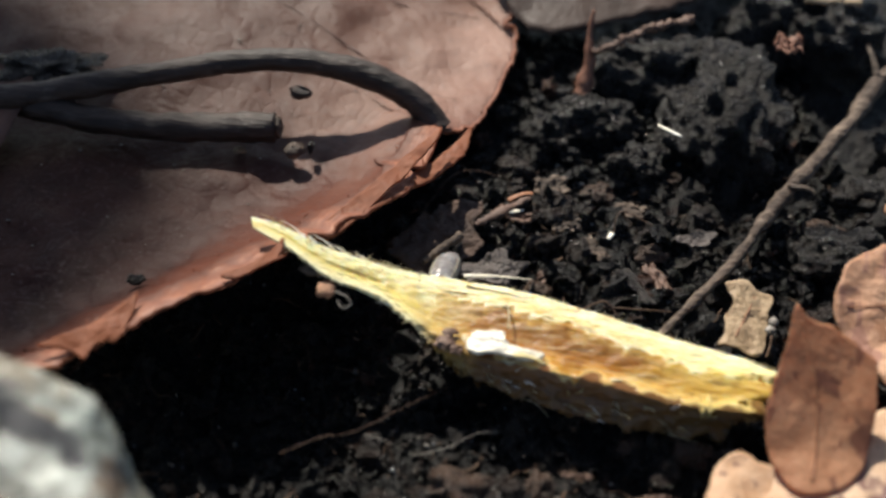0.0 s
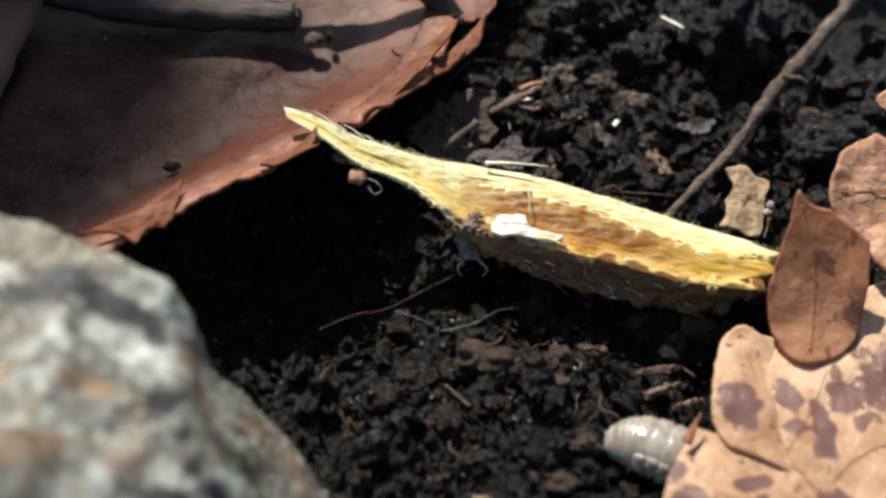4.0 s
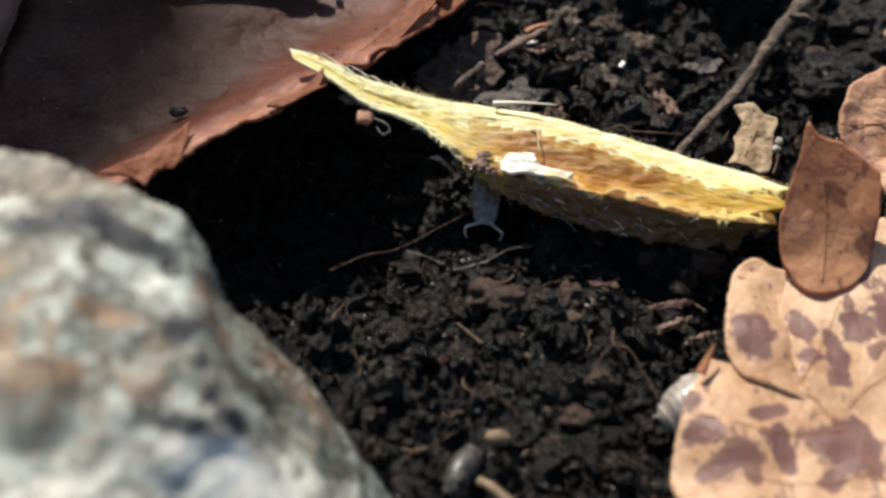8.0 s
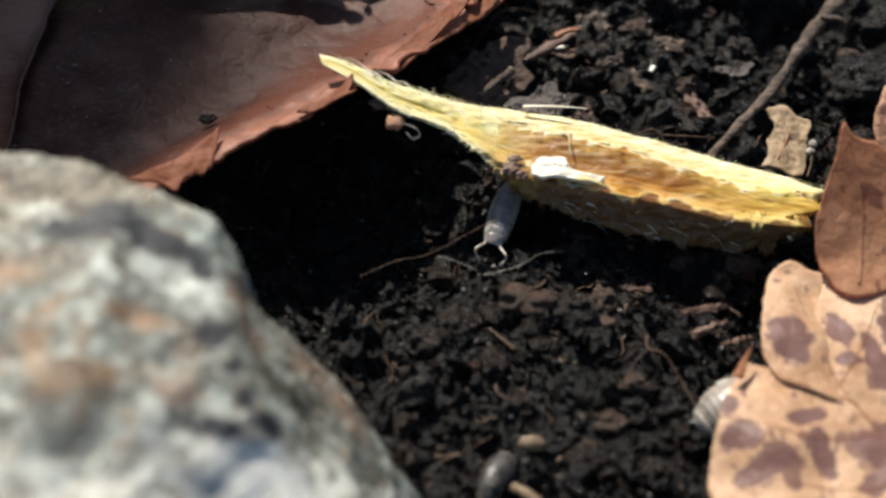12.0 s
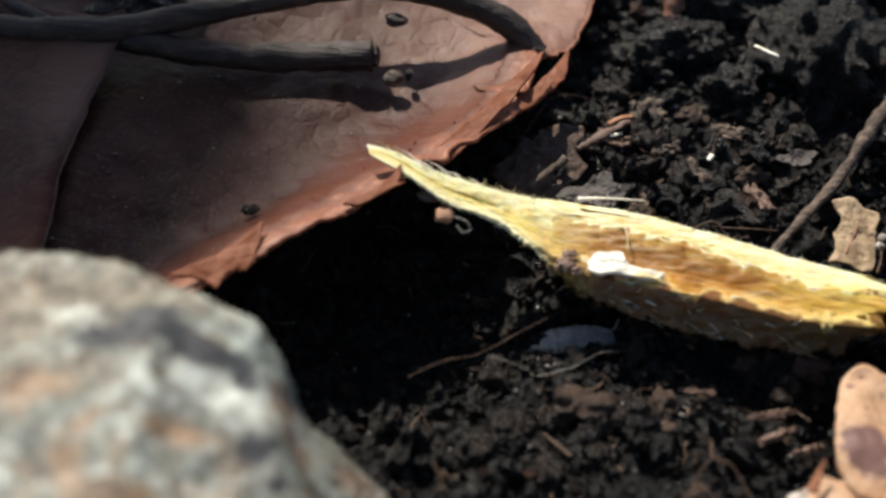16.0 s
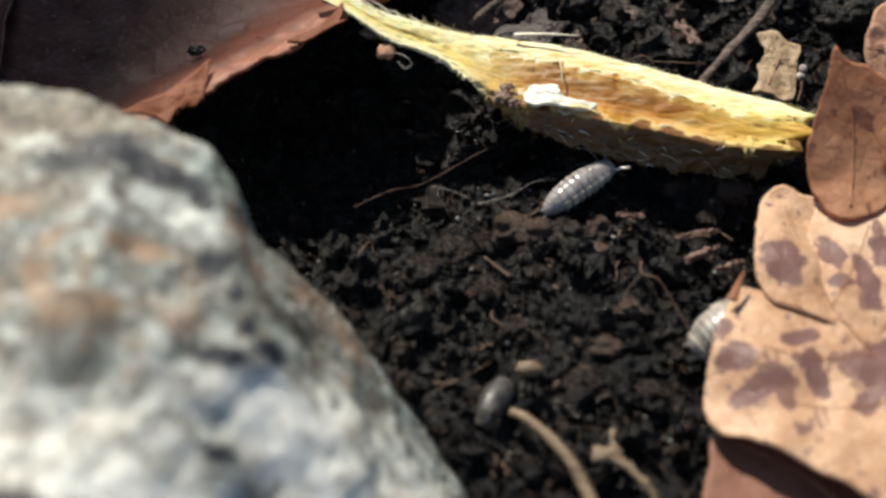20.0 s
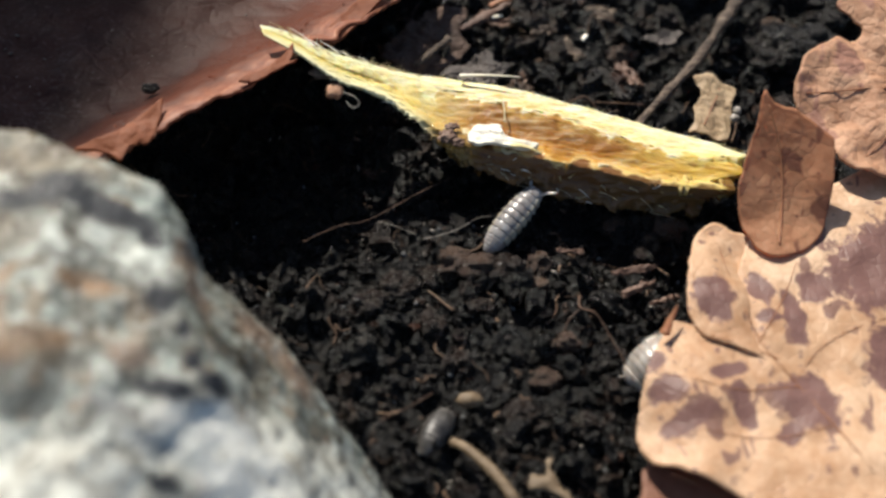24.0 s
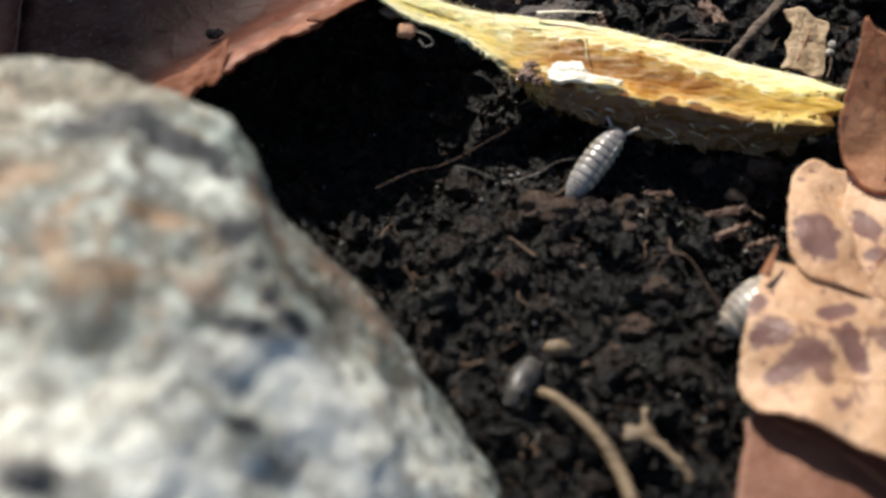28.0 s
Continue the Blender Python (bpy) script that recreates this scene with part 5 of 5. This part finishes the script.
    lone("leaf_scrap", sheet(lambda u, v: q + V(((u - 0.5) * 2.8 + 0.6 * fbm((v * 4, 3, 1), 1, 3), (v - 0.5) * 2.0 + 0.6 * fbm((u * 4, 7, 1), 1, 3), 0.8 * v + 0.4 * fbm((u * 3, v * 3, 5), 1, 3))), 14, 10, 0.3), LEAF_DARK, q, "small curled tan scrap of leaf on a clod", "leaf scrap", "rotting leaf scraps")
    # dark flakes of rotten leaf behind the splinter
    rng = random.Random(8)
    for x, y, r, m in ((22.6, 19.6, 2.8, CLOD), (28.4, 25.2, 2.6, CLOD), (1.0, 27.5, 2.8, CLOD), (13.8, 22.4, 1.6, TWIG_RED), (10.2, 29.4, 2.0, TWIG_RED), (15.6, 27.6, 1.4, TWIG_BROWN), (18.6, 24.6, 1.6, TWIG_BROWN), (24.8, 21.2, 1.8, TWIG_RED), (14.0, 33.6, 1.8, TWIG_BROWN), (22.4, 30.8, 1.6, TWIG_BROWN), (16.4, 21.6, 2.2, CRUMB), (44, 26, 4, CLOD), (49, 30, 4, CLOD)):
        z = ground_height(x, y) + 1.0
        w, tip, seed = rng.uniform(0.3, 0.7), rng.uniform(-0.35, 0.45), rng.uniform(0, 50)
        turn = rng.uniform(0, 3.1)

        def flake(u, v):
            a, b = (u - 0.5) * 2 * r, (v - 0.5) * 2 * r * w
            a += 0.5 * fbm((v * 4, seed, 1), 1.0, 3)
            b += 0.5 * fbm((u * 4, seed, 2), 1.0, 3)
            return V((x + a * math.cos(turn) - b * math.sin(turn), y + a * math.sin(turn) + b * math.cos(turn), z + tip * b + 0.5 * fbm((u * 3, v * 3, seed), 1.0, 3)))

        lone("leaf_scrap", sheet(flake, 14, 10, 0.35), m, (x, y, z - 0.6), "small dark scrap of rotting leaf on the soil", "leaf scrap", "rotting leaf scraps")
    rot = (([(-3.4, 21.0), (-1.4, 24.5), (1.4, 27.2), (1.8, 28.8), (4.6, 28.7), (6.4, 27.8), (5.6, 25.0), (6.5, 22.6), (3.7, 19.6), (2.0, 17.6), (-1.3, 19.7)], (2.0, 23.4), 2.0, ROT_BROWN),
           ([(3.1, 19.0), (6.5, 20.9), (8.4, 22.1), (9.9, 20.6), (11.4, 20.3), (9.8, 18.7), (8.8, 17.5), (6.4, 17.8), (4.7, 17.7)], (7.2, 19.4), 1.9, ROT_GREY),
           ([(26.7, 25.0), (29.0, 26.4), (31.0, 26.8), (30.2, 24.8), (28.0, 24.1)], (29.0, 25.4), 2.0, ROT_GREY))
    for outline, mid, z, m in rot:
        lone("leaf_scrap", leaf_shape(outline, mid, lambda x, y: z + 0.16 * (y - mid[1]) * 0.5 + 0.9 * fbm((x, y, z), 3.2, 4), 16, 160, 0.55, 0.3), m, (*mid, z - 0.8), "flat crumpled scrap of rotting leaf on the soil", "leaf scrap", "rotting leaf scraps")
    lone("wood_scrap", tube([(5.6, 25.3, 2.2), (8.0, 26.8, 2.8), (11.3, 29.1, 3.0)], lambda t: 0.75 * (1 - 0.5 * t), 26, 8, 0.9, 1.2, 0.5), TWIG_RED, (8, 26.8, 1.6), "reddish brown splinter of rotten wood on the soil", "wood scrap", "wood scraps")
    lone("wood_scrap", tube([(9.0, 28.6, 2.9), (10.4, 29.3, 3.2), (11.6, 29.5, 3.2)], lambda t: 0.35, 14, 7, 0.5, 0.8, 0.5), VEIN, (10.4, 29.3, 2.4), "orange splinter of rotten wood on the soil", "wood scrap", "wood scraps")
    lone("stick", tube([(0.4, 19.0, 2.6), (2.4, 20.9, 3.1), (4.2, 22.7, 3.2)], lambda t: 0.32 + 0.18 * t, 20, 8, 0.4, 1.0), TWIG_BROWN, (2.4, 20.9, 2.4), "short brown stick with a pale broken end", "stick")
    # red brown husk and the back leaf, its shade put into its colour
    husk = thing("husk", (19, 50, 2), "thin reddish brown husk sticking up from the soil", "husk")
    part("spike", tube([(17.4, 47.5, 2.5), (18.2, 50.0, 5.2), (17.9, 52.5, 8.0), (18.3, 54.2, 10.0)], lambda t: 1.1 * (1 - t) ** 1.5 + 0.18, 24, 8, 0.4, 1.5, 0.6), LEAF_DARK, husk)
    part("frill", tube([(18.5, 50.5, 6.5), (22, 51.5, 8.0), (26, 53.0, 9.2), (30, 54.0, 9.4)], lambda t: 0.5, 60, 8, 1.3, 0.8, 0.8), TWIG_RED, husk)
    back = thing("leaf", (24, 68, 3), "brown dead leaf coloured as if shaded behind the soil clods", "leaf")
    part("blade", leaf_shape([(10, 57), (22, 58), (36, 64), (52, 72), (48, 92), (20, 96), (4, 80)], (26, 76), lambda x, y: 6.5 + 0.22 * (y - 58) + 0.6 * fbm((x, y, 2), 9, 3), 20, 140, 0.4), LEAF_BACK, back)
    lone("leaf_scrap", sheet(lambda u, v: V((44 + 7 * u + 2 * v, 60 + 8 * v, 9 + 2 * v + 0.6 * fbm((u * 4, v * 4, 3), 1, 3))), 14, 14, 0.4), CHIP, (46, 62, 8), "ragged tan scrap of dead leaf on a clod", "leaf scrap", "rotting leaf scraps")


build_debris()


def build_soil_bits():
    rng = random.Random(3)
    # the large clod by the twig and smaller lumps
    clods = ((34, 46, 1.5, 8.5, (0.75, 1.25, 0.8)), (26, 52, 2.5, 6.0, (1.2, 0.8, 0.7)), (19, 44, 1.0, 4.5, (1.3, 0.8, 0.7)), (24, 38, 0, 3.2, (1.2, 0.9, 0.8)), (46, 61, 2, 8, (1.1, 0.8, 0.8)), (14, 42, 0.5, 3.0, (1, 1, 0.8)),
             (45, 25, 0.5, 4.5, (1.3, 0.7, 0.6)), (51, 33, 1.0, 5, (1.2, 0.8, 0.7)), (57, 40, 1, 5, (1, 1, 0.7)))
    for k, (x, y, z, r, sq) in enumerate(clods):
        clod = thing("soil_clod", (x, y, z - r * 0.5), "rough dark grey clod of soil", "soil clod", "soil clods")
        shape = lump((x, y, z), r, 60 + k, 0.42, sq, 5, 0.8)
        shape = ([v + (v - V((x, y, z))).normalized() * (0.9 * fbm(v, 2.2, 5) + 0.35 * fbm(v, 0.6, 3)) for v in shape[0]], shape[1])
        part("clod_body", shape, CLOD, clod)
        for i in range(16):
            q = shape[0][rng.randrange(len(shape[0]))]
            if q.z > z:
                part("crumb", lump(q, rng.uniform(0.4, 1.1), 200 + k * 9 + i, 0.6, (1.1, 0.9, 0.7), 3), CRUMB, clod)
    lumps = [(5.0, -5.6, 2.3), (9.0, -6.0, 1.7), (2.2, -6.4, 1.5), (12.4, -4.6, 1.5), (-1.6, -7.6, 1.6), (6.2, -10.4, 1.3), (11.6, -8.0, 1.5), (1.6, -12.6, 1.5), (-4.6, -10.6, 1.4), (14.4, -14.8, 1.3), (8.4, -14.6, 1.3), (4.0, -16.8, 1.3), (12.2, -18.6, 1.3), (9.6, -22.2, 1.4), (15.2, -23.4, 1.5), (26, -0.6, 2.0), (29.0, -1.4, 1.9), (23.6, -3.0, 1.8),
             (20.8, 0.0, 1.6), (27.0, 2.0, 1.6), (8.6, 1.4, 1.3), (11.2, 1.6, 1.0), (14.6, 30.2, 2.0), (9.8, 36.4, 2.0), (19.2, 33.2, 1.7), (13.0, 26.0, 1.6), (16.8, 24.2, 1.7), (24.4, 24.8, 1.6), (29.6, 29.8, 1.8), (20.6, 20.4, 1.5), (12.4, 20.0, 1.5), (4.0, 31.2, 1.6), (41, 16, 2.2), (43, 29, 2.2)]
    for k, (x, y, r) in enumerate(lumps):
        sq = (rng.uniform(0.8, 1.3), rng.uniform(0.7, 1.1), rng.uniform(0.6, 0.9))
        lone("soil_lump", lump((x, y, ground_height(x, y) + 0.35 * r), r, 80 + k, 0.5, sq, 4, 0.75), CRUMB if k % 3 else CLOD, (x, y, ground_height(x, y) - 0.3 * r), "dark crumbly lump of soil", "soil lump", "soil lumps")

    def scatter(count, lo, hi, level, box, seed, wet=False):
        g = np.random.default_rng(seed)
        bm = bmesh.new()
        bmesh.ops.create_icosphere(bm, subdivisions=level, radius=1.0)
        base = np.array([v.co[:] for v in bm.verts])
        tri = np.array([[v.index for v in f.verts] for f in bm.faces])
        bm.free()
        vs, fs, n = [], [], 0
        for i in range(count):
            x, y = g.uniform(box[0], box[1]), g.uniform(box[2], box[3])
            r = lo * (hi / lo) ** (g.random() ** 2.2)
            k = base * (1 + (0 if wet else 0.6) * (g.random((len(base), 1)) - 0.5) * 2) * r
            k = k * g.uniform(0.4, 1.45, 3)
            q, _ = np.linalg.qr(g.normal(size=(3, 3)))
            k = k @ q
            z = soil_relief(x, y) + r * g.uniform(-0.1, 0.75)
            vs.append(k + (x, y, z))
            fs.append(tri + n)
            n += len(base)
        return np.concatenate(vs).tolist(), np.concatenate(fs).tolist()

    near = (-34, 46, -38, 62)
    lone("soil_crumbs", scatter(5200, 0.22, 1.5, 2, near, 1), CRUMB, (0, 0, 0), "loose dark crumbs of moist soil", "soil", kind="stuff", smooth=False)
    lone("soil_crumbs", scatter(9000, 0.12, 0.6, 1, near, 2), CRUMB, (0, 0, 0), "fine dark grains of moist soil", "soil", kind="stuff", smooth=False)
    lone("pale_grains", scatter(1500, 0.05, 0.28, 1, near, 4), SPECK, (0, 0, 0), "scattered pale mineral grains in the soil", "soil", kind="stuff")
    lone("wet_grains", scatter(1500, 0.06, 0.30, 2, near, 6, True), DROP, (0, 0, 0), "tiny wet glinting grains on the soil", "soil", kind="stuff")
    lone("soil_crumbs", scatter(700, 0.25, 1.1, 2, near, 8), CRUMB_BROWN, (0, 0, 0), "reddish brown bits of rotted bark in the soil", "soil", kind="stuff", smooth=False)
    lone("soil_crumbs", scatter(420, 0.2, 0.8, 2, near, 9), CLOD, (0, 0, 0), "greyish mineral crumbs in the dark soil", "soil", kind="stuff", smooth=False)
    lone("wet_grains", scatter(130, 0.22, 0.42, 2, near, 10, True), DROP, (0, 0, 0), "larger wet glinting grains on the soil", "soil", kind="stuff")
    dust = []
    for i in range(90):
        p = brown_leaf_at(rng.uniform(0.2, 0.72), 2 + 34 * rng.random())
        dust.append(lump(p + V((0, 0, 0.06)), 0.06 + 0.16 * rng.random() ** 3, i, 0.3, (1.4, 0.8, 0.6), 1))
    lone("leaf_dust", join(*dust), SPECK, (-20, 25, 3), "fine pale dust and grit on the dry leaf", "dust", kind="stuff")
    threads = []
    for i in range(620):
        x, y = rng.uniform(-30, 46), rng.uniform(-36, 60)
        z = soil_relief(x, y) + rng.uniform(0.1, 0.7)
        a, l = rng.uniform(0, 6.28), 0.8 + 4.0 * rng.random() ** 2
        p = V((x, y, z))
        d = V((math.cos(a), math.sin(a), rng.uniform(-0.1, 0.15))) * l
        side = V((-math.sin(a), math.cos(a), 0.3)) * rng.uniform(-0.45, 0.45)
        r = 0.03 + 0.24 * rng.random() ** 2.5
        threads.append(tube([p, p + d * 0.35 + side, p + d * 0.7 - side * 0.4, p + d], lambda t: r * (1 - 0.5 * t), 8, 4, 0.3, 0.8, 0.6))
    lone("soil_fibres", join(*threads), ROOT, (0, 0, 0), "short brown root fibres strewn through the soil", "root fibres", kind="stuff")


build_soil_bits()


# ---- woodlice ----
def bend_along(p, k):
    """Bends a body that lies along x into a bow in the plane of x and z, and in that of x and y."""
    kz, ky = k
    x, y, z = p
    if abs(kz) > 1e-6:
        a = x * kz
        x, z = math.sin(a) * (1 / kz + z), math.cos(a) * (1 / kz + z) - 1 / kz
    if abs(ky) > 1e-6:
        a = x * ky
        x, y = math.sin(a) * (1 / ky - y), (1 / ky) - math.cos(a) * (1 / ky - y)
    return V((x, y, z))


def woodlouse(name, label, length, width, height, shell, curve=(0.0, 0.0), limbs=True, seam=0.04, blunt=0.84, skirt=None, arch=0.012):
    """A woodlouse with its head towards x, its middle at the origin, its feet at z = 0."""
    bug = thing(name, (0, 0, 0), label, "woodlouse")
    low = 0.22 * height

    def girth(s):
        cap = 1.0 if s < 0.80 or blunt > 0.8 else math.sqrt(max(0.03, 1 - ((s - 0.80) / 0.205) ** 2))
        return max(0.02, math.sin(math.pi * (0.10 + blunt * s))) ** 0.46 * (1 - 0.14 * s * s) * cap

    def ring(s, grow, a):
        x = length * (0.5 - s)
        g = girth(s) * grow
        y = 0.5 * width * g * math.sin(a)
        z = low + (height - low) * g * (0.25 + 0.75 * math.cos(a)) if math.cos(a) > -0.3 else low
        return bend_along((x, y, z), curve)

    def plate(s0, s1, na=18, nx=6, flare=None):
        flare = seam if flare is None else flare
        def fn(u, v):
            s = s0 + (s1 - s0) * u
            a = radians(-104 + 208 * v)
            return ring(s, 1 + flare * (u ** 2 - 0.45) + arch * math.sin(u * 3.1), a)
        return sheet(fn, nx, na, 0.03 * height)

    part("belly", sheet(lambda u, v: ring(0.03 + 0.94 * u, 0.93, radians(-100 + 200 * v)) * 0.97 + V((0, 0, 0.02)), 20, 14, 0.05 * height), BELLY, bug, local=True)
    part("underside", sheet(lambda u, v: bend_along((length * (0.45 - 0.9 * u), (v - 0.5) * 0.84 * width * girth(0.05 + 0.9 * u), low * 0.95), curve), 16, 6, 0.05 * height), BELLY, bug, local=True)
    head = part("head", plate(0.0, 0.125, flare=0.02), shell, bug, local=True)
    cuts = [0.105 + 0.095 * i for i in range(8)]
    for a, b in zip(cuts, cuts[1:]):
        ring_plate = part("segment", plate(a, b + 0.012), shell, bug, local=True)
        if not limbs:
            continue
        for side in (-1, 1):
            def lobe(u, v):
                x = a + 0.012 + (b - a - 0.016) * u
                grow = 1.045 + 0.06 * v * math.sin(math.pi * (0.12 + 0.76 * u))
                return ring(x, grow, side * radians(50 + (56 - 12 * u * u) * v))
            part("side_plate", sheet(lobe, 5, 6, 0.02 * height), skirt, ring_plate, local=True)
    tail = [0.77 + 0.042 * i for i in range(5)]
    for a, b in zip(tail, tail[1:]):
        part("tail_segment", plate(a, b + 0.008, nx=4), shell, bug, local=True)
    part("tail_tip", plate(0.935, 1.0, nx=5, flare=-0.02), shell, bug, local=True)
    for side in (-1, 1):
        a = bend_along((-0.47 * length, side * 0.1 * width, low * 1.3), curve)
        part("tail_prong", tube([a, a + V((-0.07 * length, side * 0.05 * width, -0.02 * height))], lambda t: 0.035 * width * (1.1 - t), 6, 6), LIMB, bug, local=True)
        e = ring(0.085, 0.93, side * radians(55))
        part("eye", lump(e, 0.06 * height, 3, 0.05, (1, 1, 1), 2), SHELL_DARK, head, local=True)
    moving = {"antenna": [], "leg": []}
    if limbs:
        for side in (-1, 1):
            root = ring(0.03, 0.8, side * radians(62))
            ant = part("antenna", tube([(0, 0, 0), (0.07 * length, side * 0.07 * length, 0.02 * length), (0.12 * length, side * 0.13 * length, 0.03 * length), (0.15 * length, side * 0.135 * length, -0.03 * length), (0.19 * length, side * 0.10 * length, -0.08 * length)],
                                       lambda t: width * (0.066 - 0.036 * t), 22, 7, 0.15, 0.4), LIMB, head, local=True)
            ant.location = root * MM
            moving["antenna"].append((ant, root, side))
            for i in range(7):
                s = 0.16 + 0.095 * i
                hip = ring(s, 0.72, side * radians(96))
                ln = width * (0.14 + 0.02 * math.sin(i))
                lean = (2.6 - i) * 0.10 * ln * 2
                drop = hip.z
                leg = part("leg", tube([(0, 0, 0), (lean * 0.3, side * ln * 0.42, 0.05 * height), (lean * 0.75, side * ln * 0.85, -drop * 0.45), (lean, side * ln, -drop)], lambda t: width * (0.03 - 0.018 * t), 12, 5), LIMB, bug, local=True)
                leg.location = hip * MM
                moving["leg"].append((leg, hip, side, i))
    return bug, moving


big_bug, _ = woodlouse("woodlouse", "large pale woodlouse with a glossy banded back beside the spotted leaf", 11.9, 5.7, 4.2, SHELL_PALE, (0.08, -0.065), True, 0.004, 0.70, SHELL_PALE, 0.012)
small_bug, small_limbs = woodlouse("woodlouse", "small translucent grey woodlouse crawling by the splinter", 8.3, 2.75, 2.1, SHELL_GREY, (0.03, 0.0), True, 0.03, 0.77, SKIRT, 0.04)
dark_bug, _ = woodlouse("woodlouse", "small dark woodlouse half hidden in the soil", 4.6, 2.7, 1.9, SHELL_DARK, (0.16, 0.0), False)
dark_bug.matrix_world = pose(0.0016, -0.0242, -0.0004, 0, 4, 62)


def bug_pose(x, y, z, heading, pitch=0.0, roll=0.0):
    return Matrix.Translation(V((x, y, z)) * MM) @ pose(0, 0, 0, 0, 0, heading) @ pose(0, 0, 0, roll, -pitch, 0)


def motions():
    # the large woodlouse waits, then backs in under the leaf
    walk(big_bug, [(t, bug_pose(*p)) for t, p in ((0, (16.4, -12.7, 0.6, -28, -6)), (1.0, (16.5, -12.7, 0.6, -28, -6)), (2.0, (16.4, -12.4, 0.6, -28, -6)), (2.5, (16.3, -12.3, 0.6, -28, -6)), (3.0, (18.3, -14.4, 0.5, -30, -5)),
                                                  (3.5, (20.0, -15.5, 0.3, -34, -4)), (4.5, (24.3, -16.8, 0.2, -20, -2)), (5.5, (25.7, -16.9, 0.5, 8, 0)), (28.0, (25.7, -16.9, 0.5, 8, 0)))])
    # the small one comes from behind the splinter, under it, and out in front
    path = [(0, 2.7, 17.8, 2.0, -100, 22), (1.0, 2.7, 16.6, 1.0, -97, 10), (2.0, 3.4, 17.0, 1.6, -94, 15), (3.0, 3.0, 14.4, 0.5, -88, 2), (4.2, 3.6, 9.5, 0, -85, -4), (5.5, 4.4, 7.3, 0.2, -92, -8),
            (7.0, 4.4, 7.2, 0.2, -94, -8), (9.0, 4.3, 7.2, 0.2, -92, -8), (11.0, 4.0, 6.9, 0.2, -96, -8), (11.5, 3.8, 6.5, 0.2, -100, -8), (12.5, 2.0, 4.0, -0.8, -115, -4), (13.5, 0.9, 3.63, -2.45, -123, 0),
            (14.0, 2.0, 3.73, -2.45, -112, 0), (14.5, 1.7, 3.43, -2.35, -107, 0), (15.0, 1.6, 2.13, -2.25, -76, -4), (15.25, 2.2, 1.73, -2.25, -48, -2), (15.5, 3.3, 1.73, -2.25, -18, 0), (16.0, 4.6, 2.83, -2.25, 9, 0), (16.5, 4.5, 2.73, -2.25, 4, 0),
            (17.0, 5.6, 2.83, -2.15, -4, 0), (17.5, 6.4, 0.9, -0.95, -16, 0), (18.0, 7.0, -0.4, 0.1, -37, 0), (18.5, 8.8, -1.6, 0.7, 3, 0), (19.0, 9.8, -1.5, 0.7, 12, 0), (19.5, 10.9, -1.0, 0.8, 26, 4), (20.0, 10.6, -1.5, 0.9, 35, 10),
            (20.5, 10.2, -1.3, 1.0, 44, 16), (22.5, 9.9, -1.4, 1.2, 50, 20), (24.5, 9.8, -1.2, 1.2, 48, 20), (26.0, 9.7, -1.4, 1.2, 50, 20), (28.0, 9.7, -1.4, 1.2, 50, 21)]
    walk(small_bug, [(t, bug_pose(*p)) for t, *p in path])
    # feelers tap about all the time, legs step while it walks
    for ant, root, side in small_limbs["antenna"]:
        rows = []
        for k in range(57):
            t = k * 0.5
            w = 16 * math.sin(2.3 * t + side) + 7 * math.sin(5.1 * t + 2 * side)
            rows.append((t, Matrix.Translation(root * MM) @ pose(0, 0, 0, 0, 8 * math.sin(3.1 * t + side), w)))
        walk(ant, rows)
    for leg, hip, side, i in small_limbs["leg"]:
        rows = []
        for k in range(141):
            t = k * 0.2
            go = 1.0 if t < 5.4 or 11.5 < t < 20.6 else 0.06
            w = 17 * go * math.sin(7.5 * t + i * 1.1 + (0 if side > 0 else math.pi))
            rows.append((t, Matrix.Translation(hip * MM) @ pose(0, 0, 0, 0, 0, w)))
        walk(leg, rows)


motions()
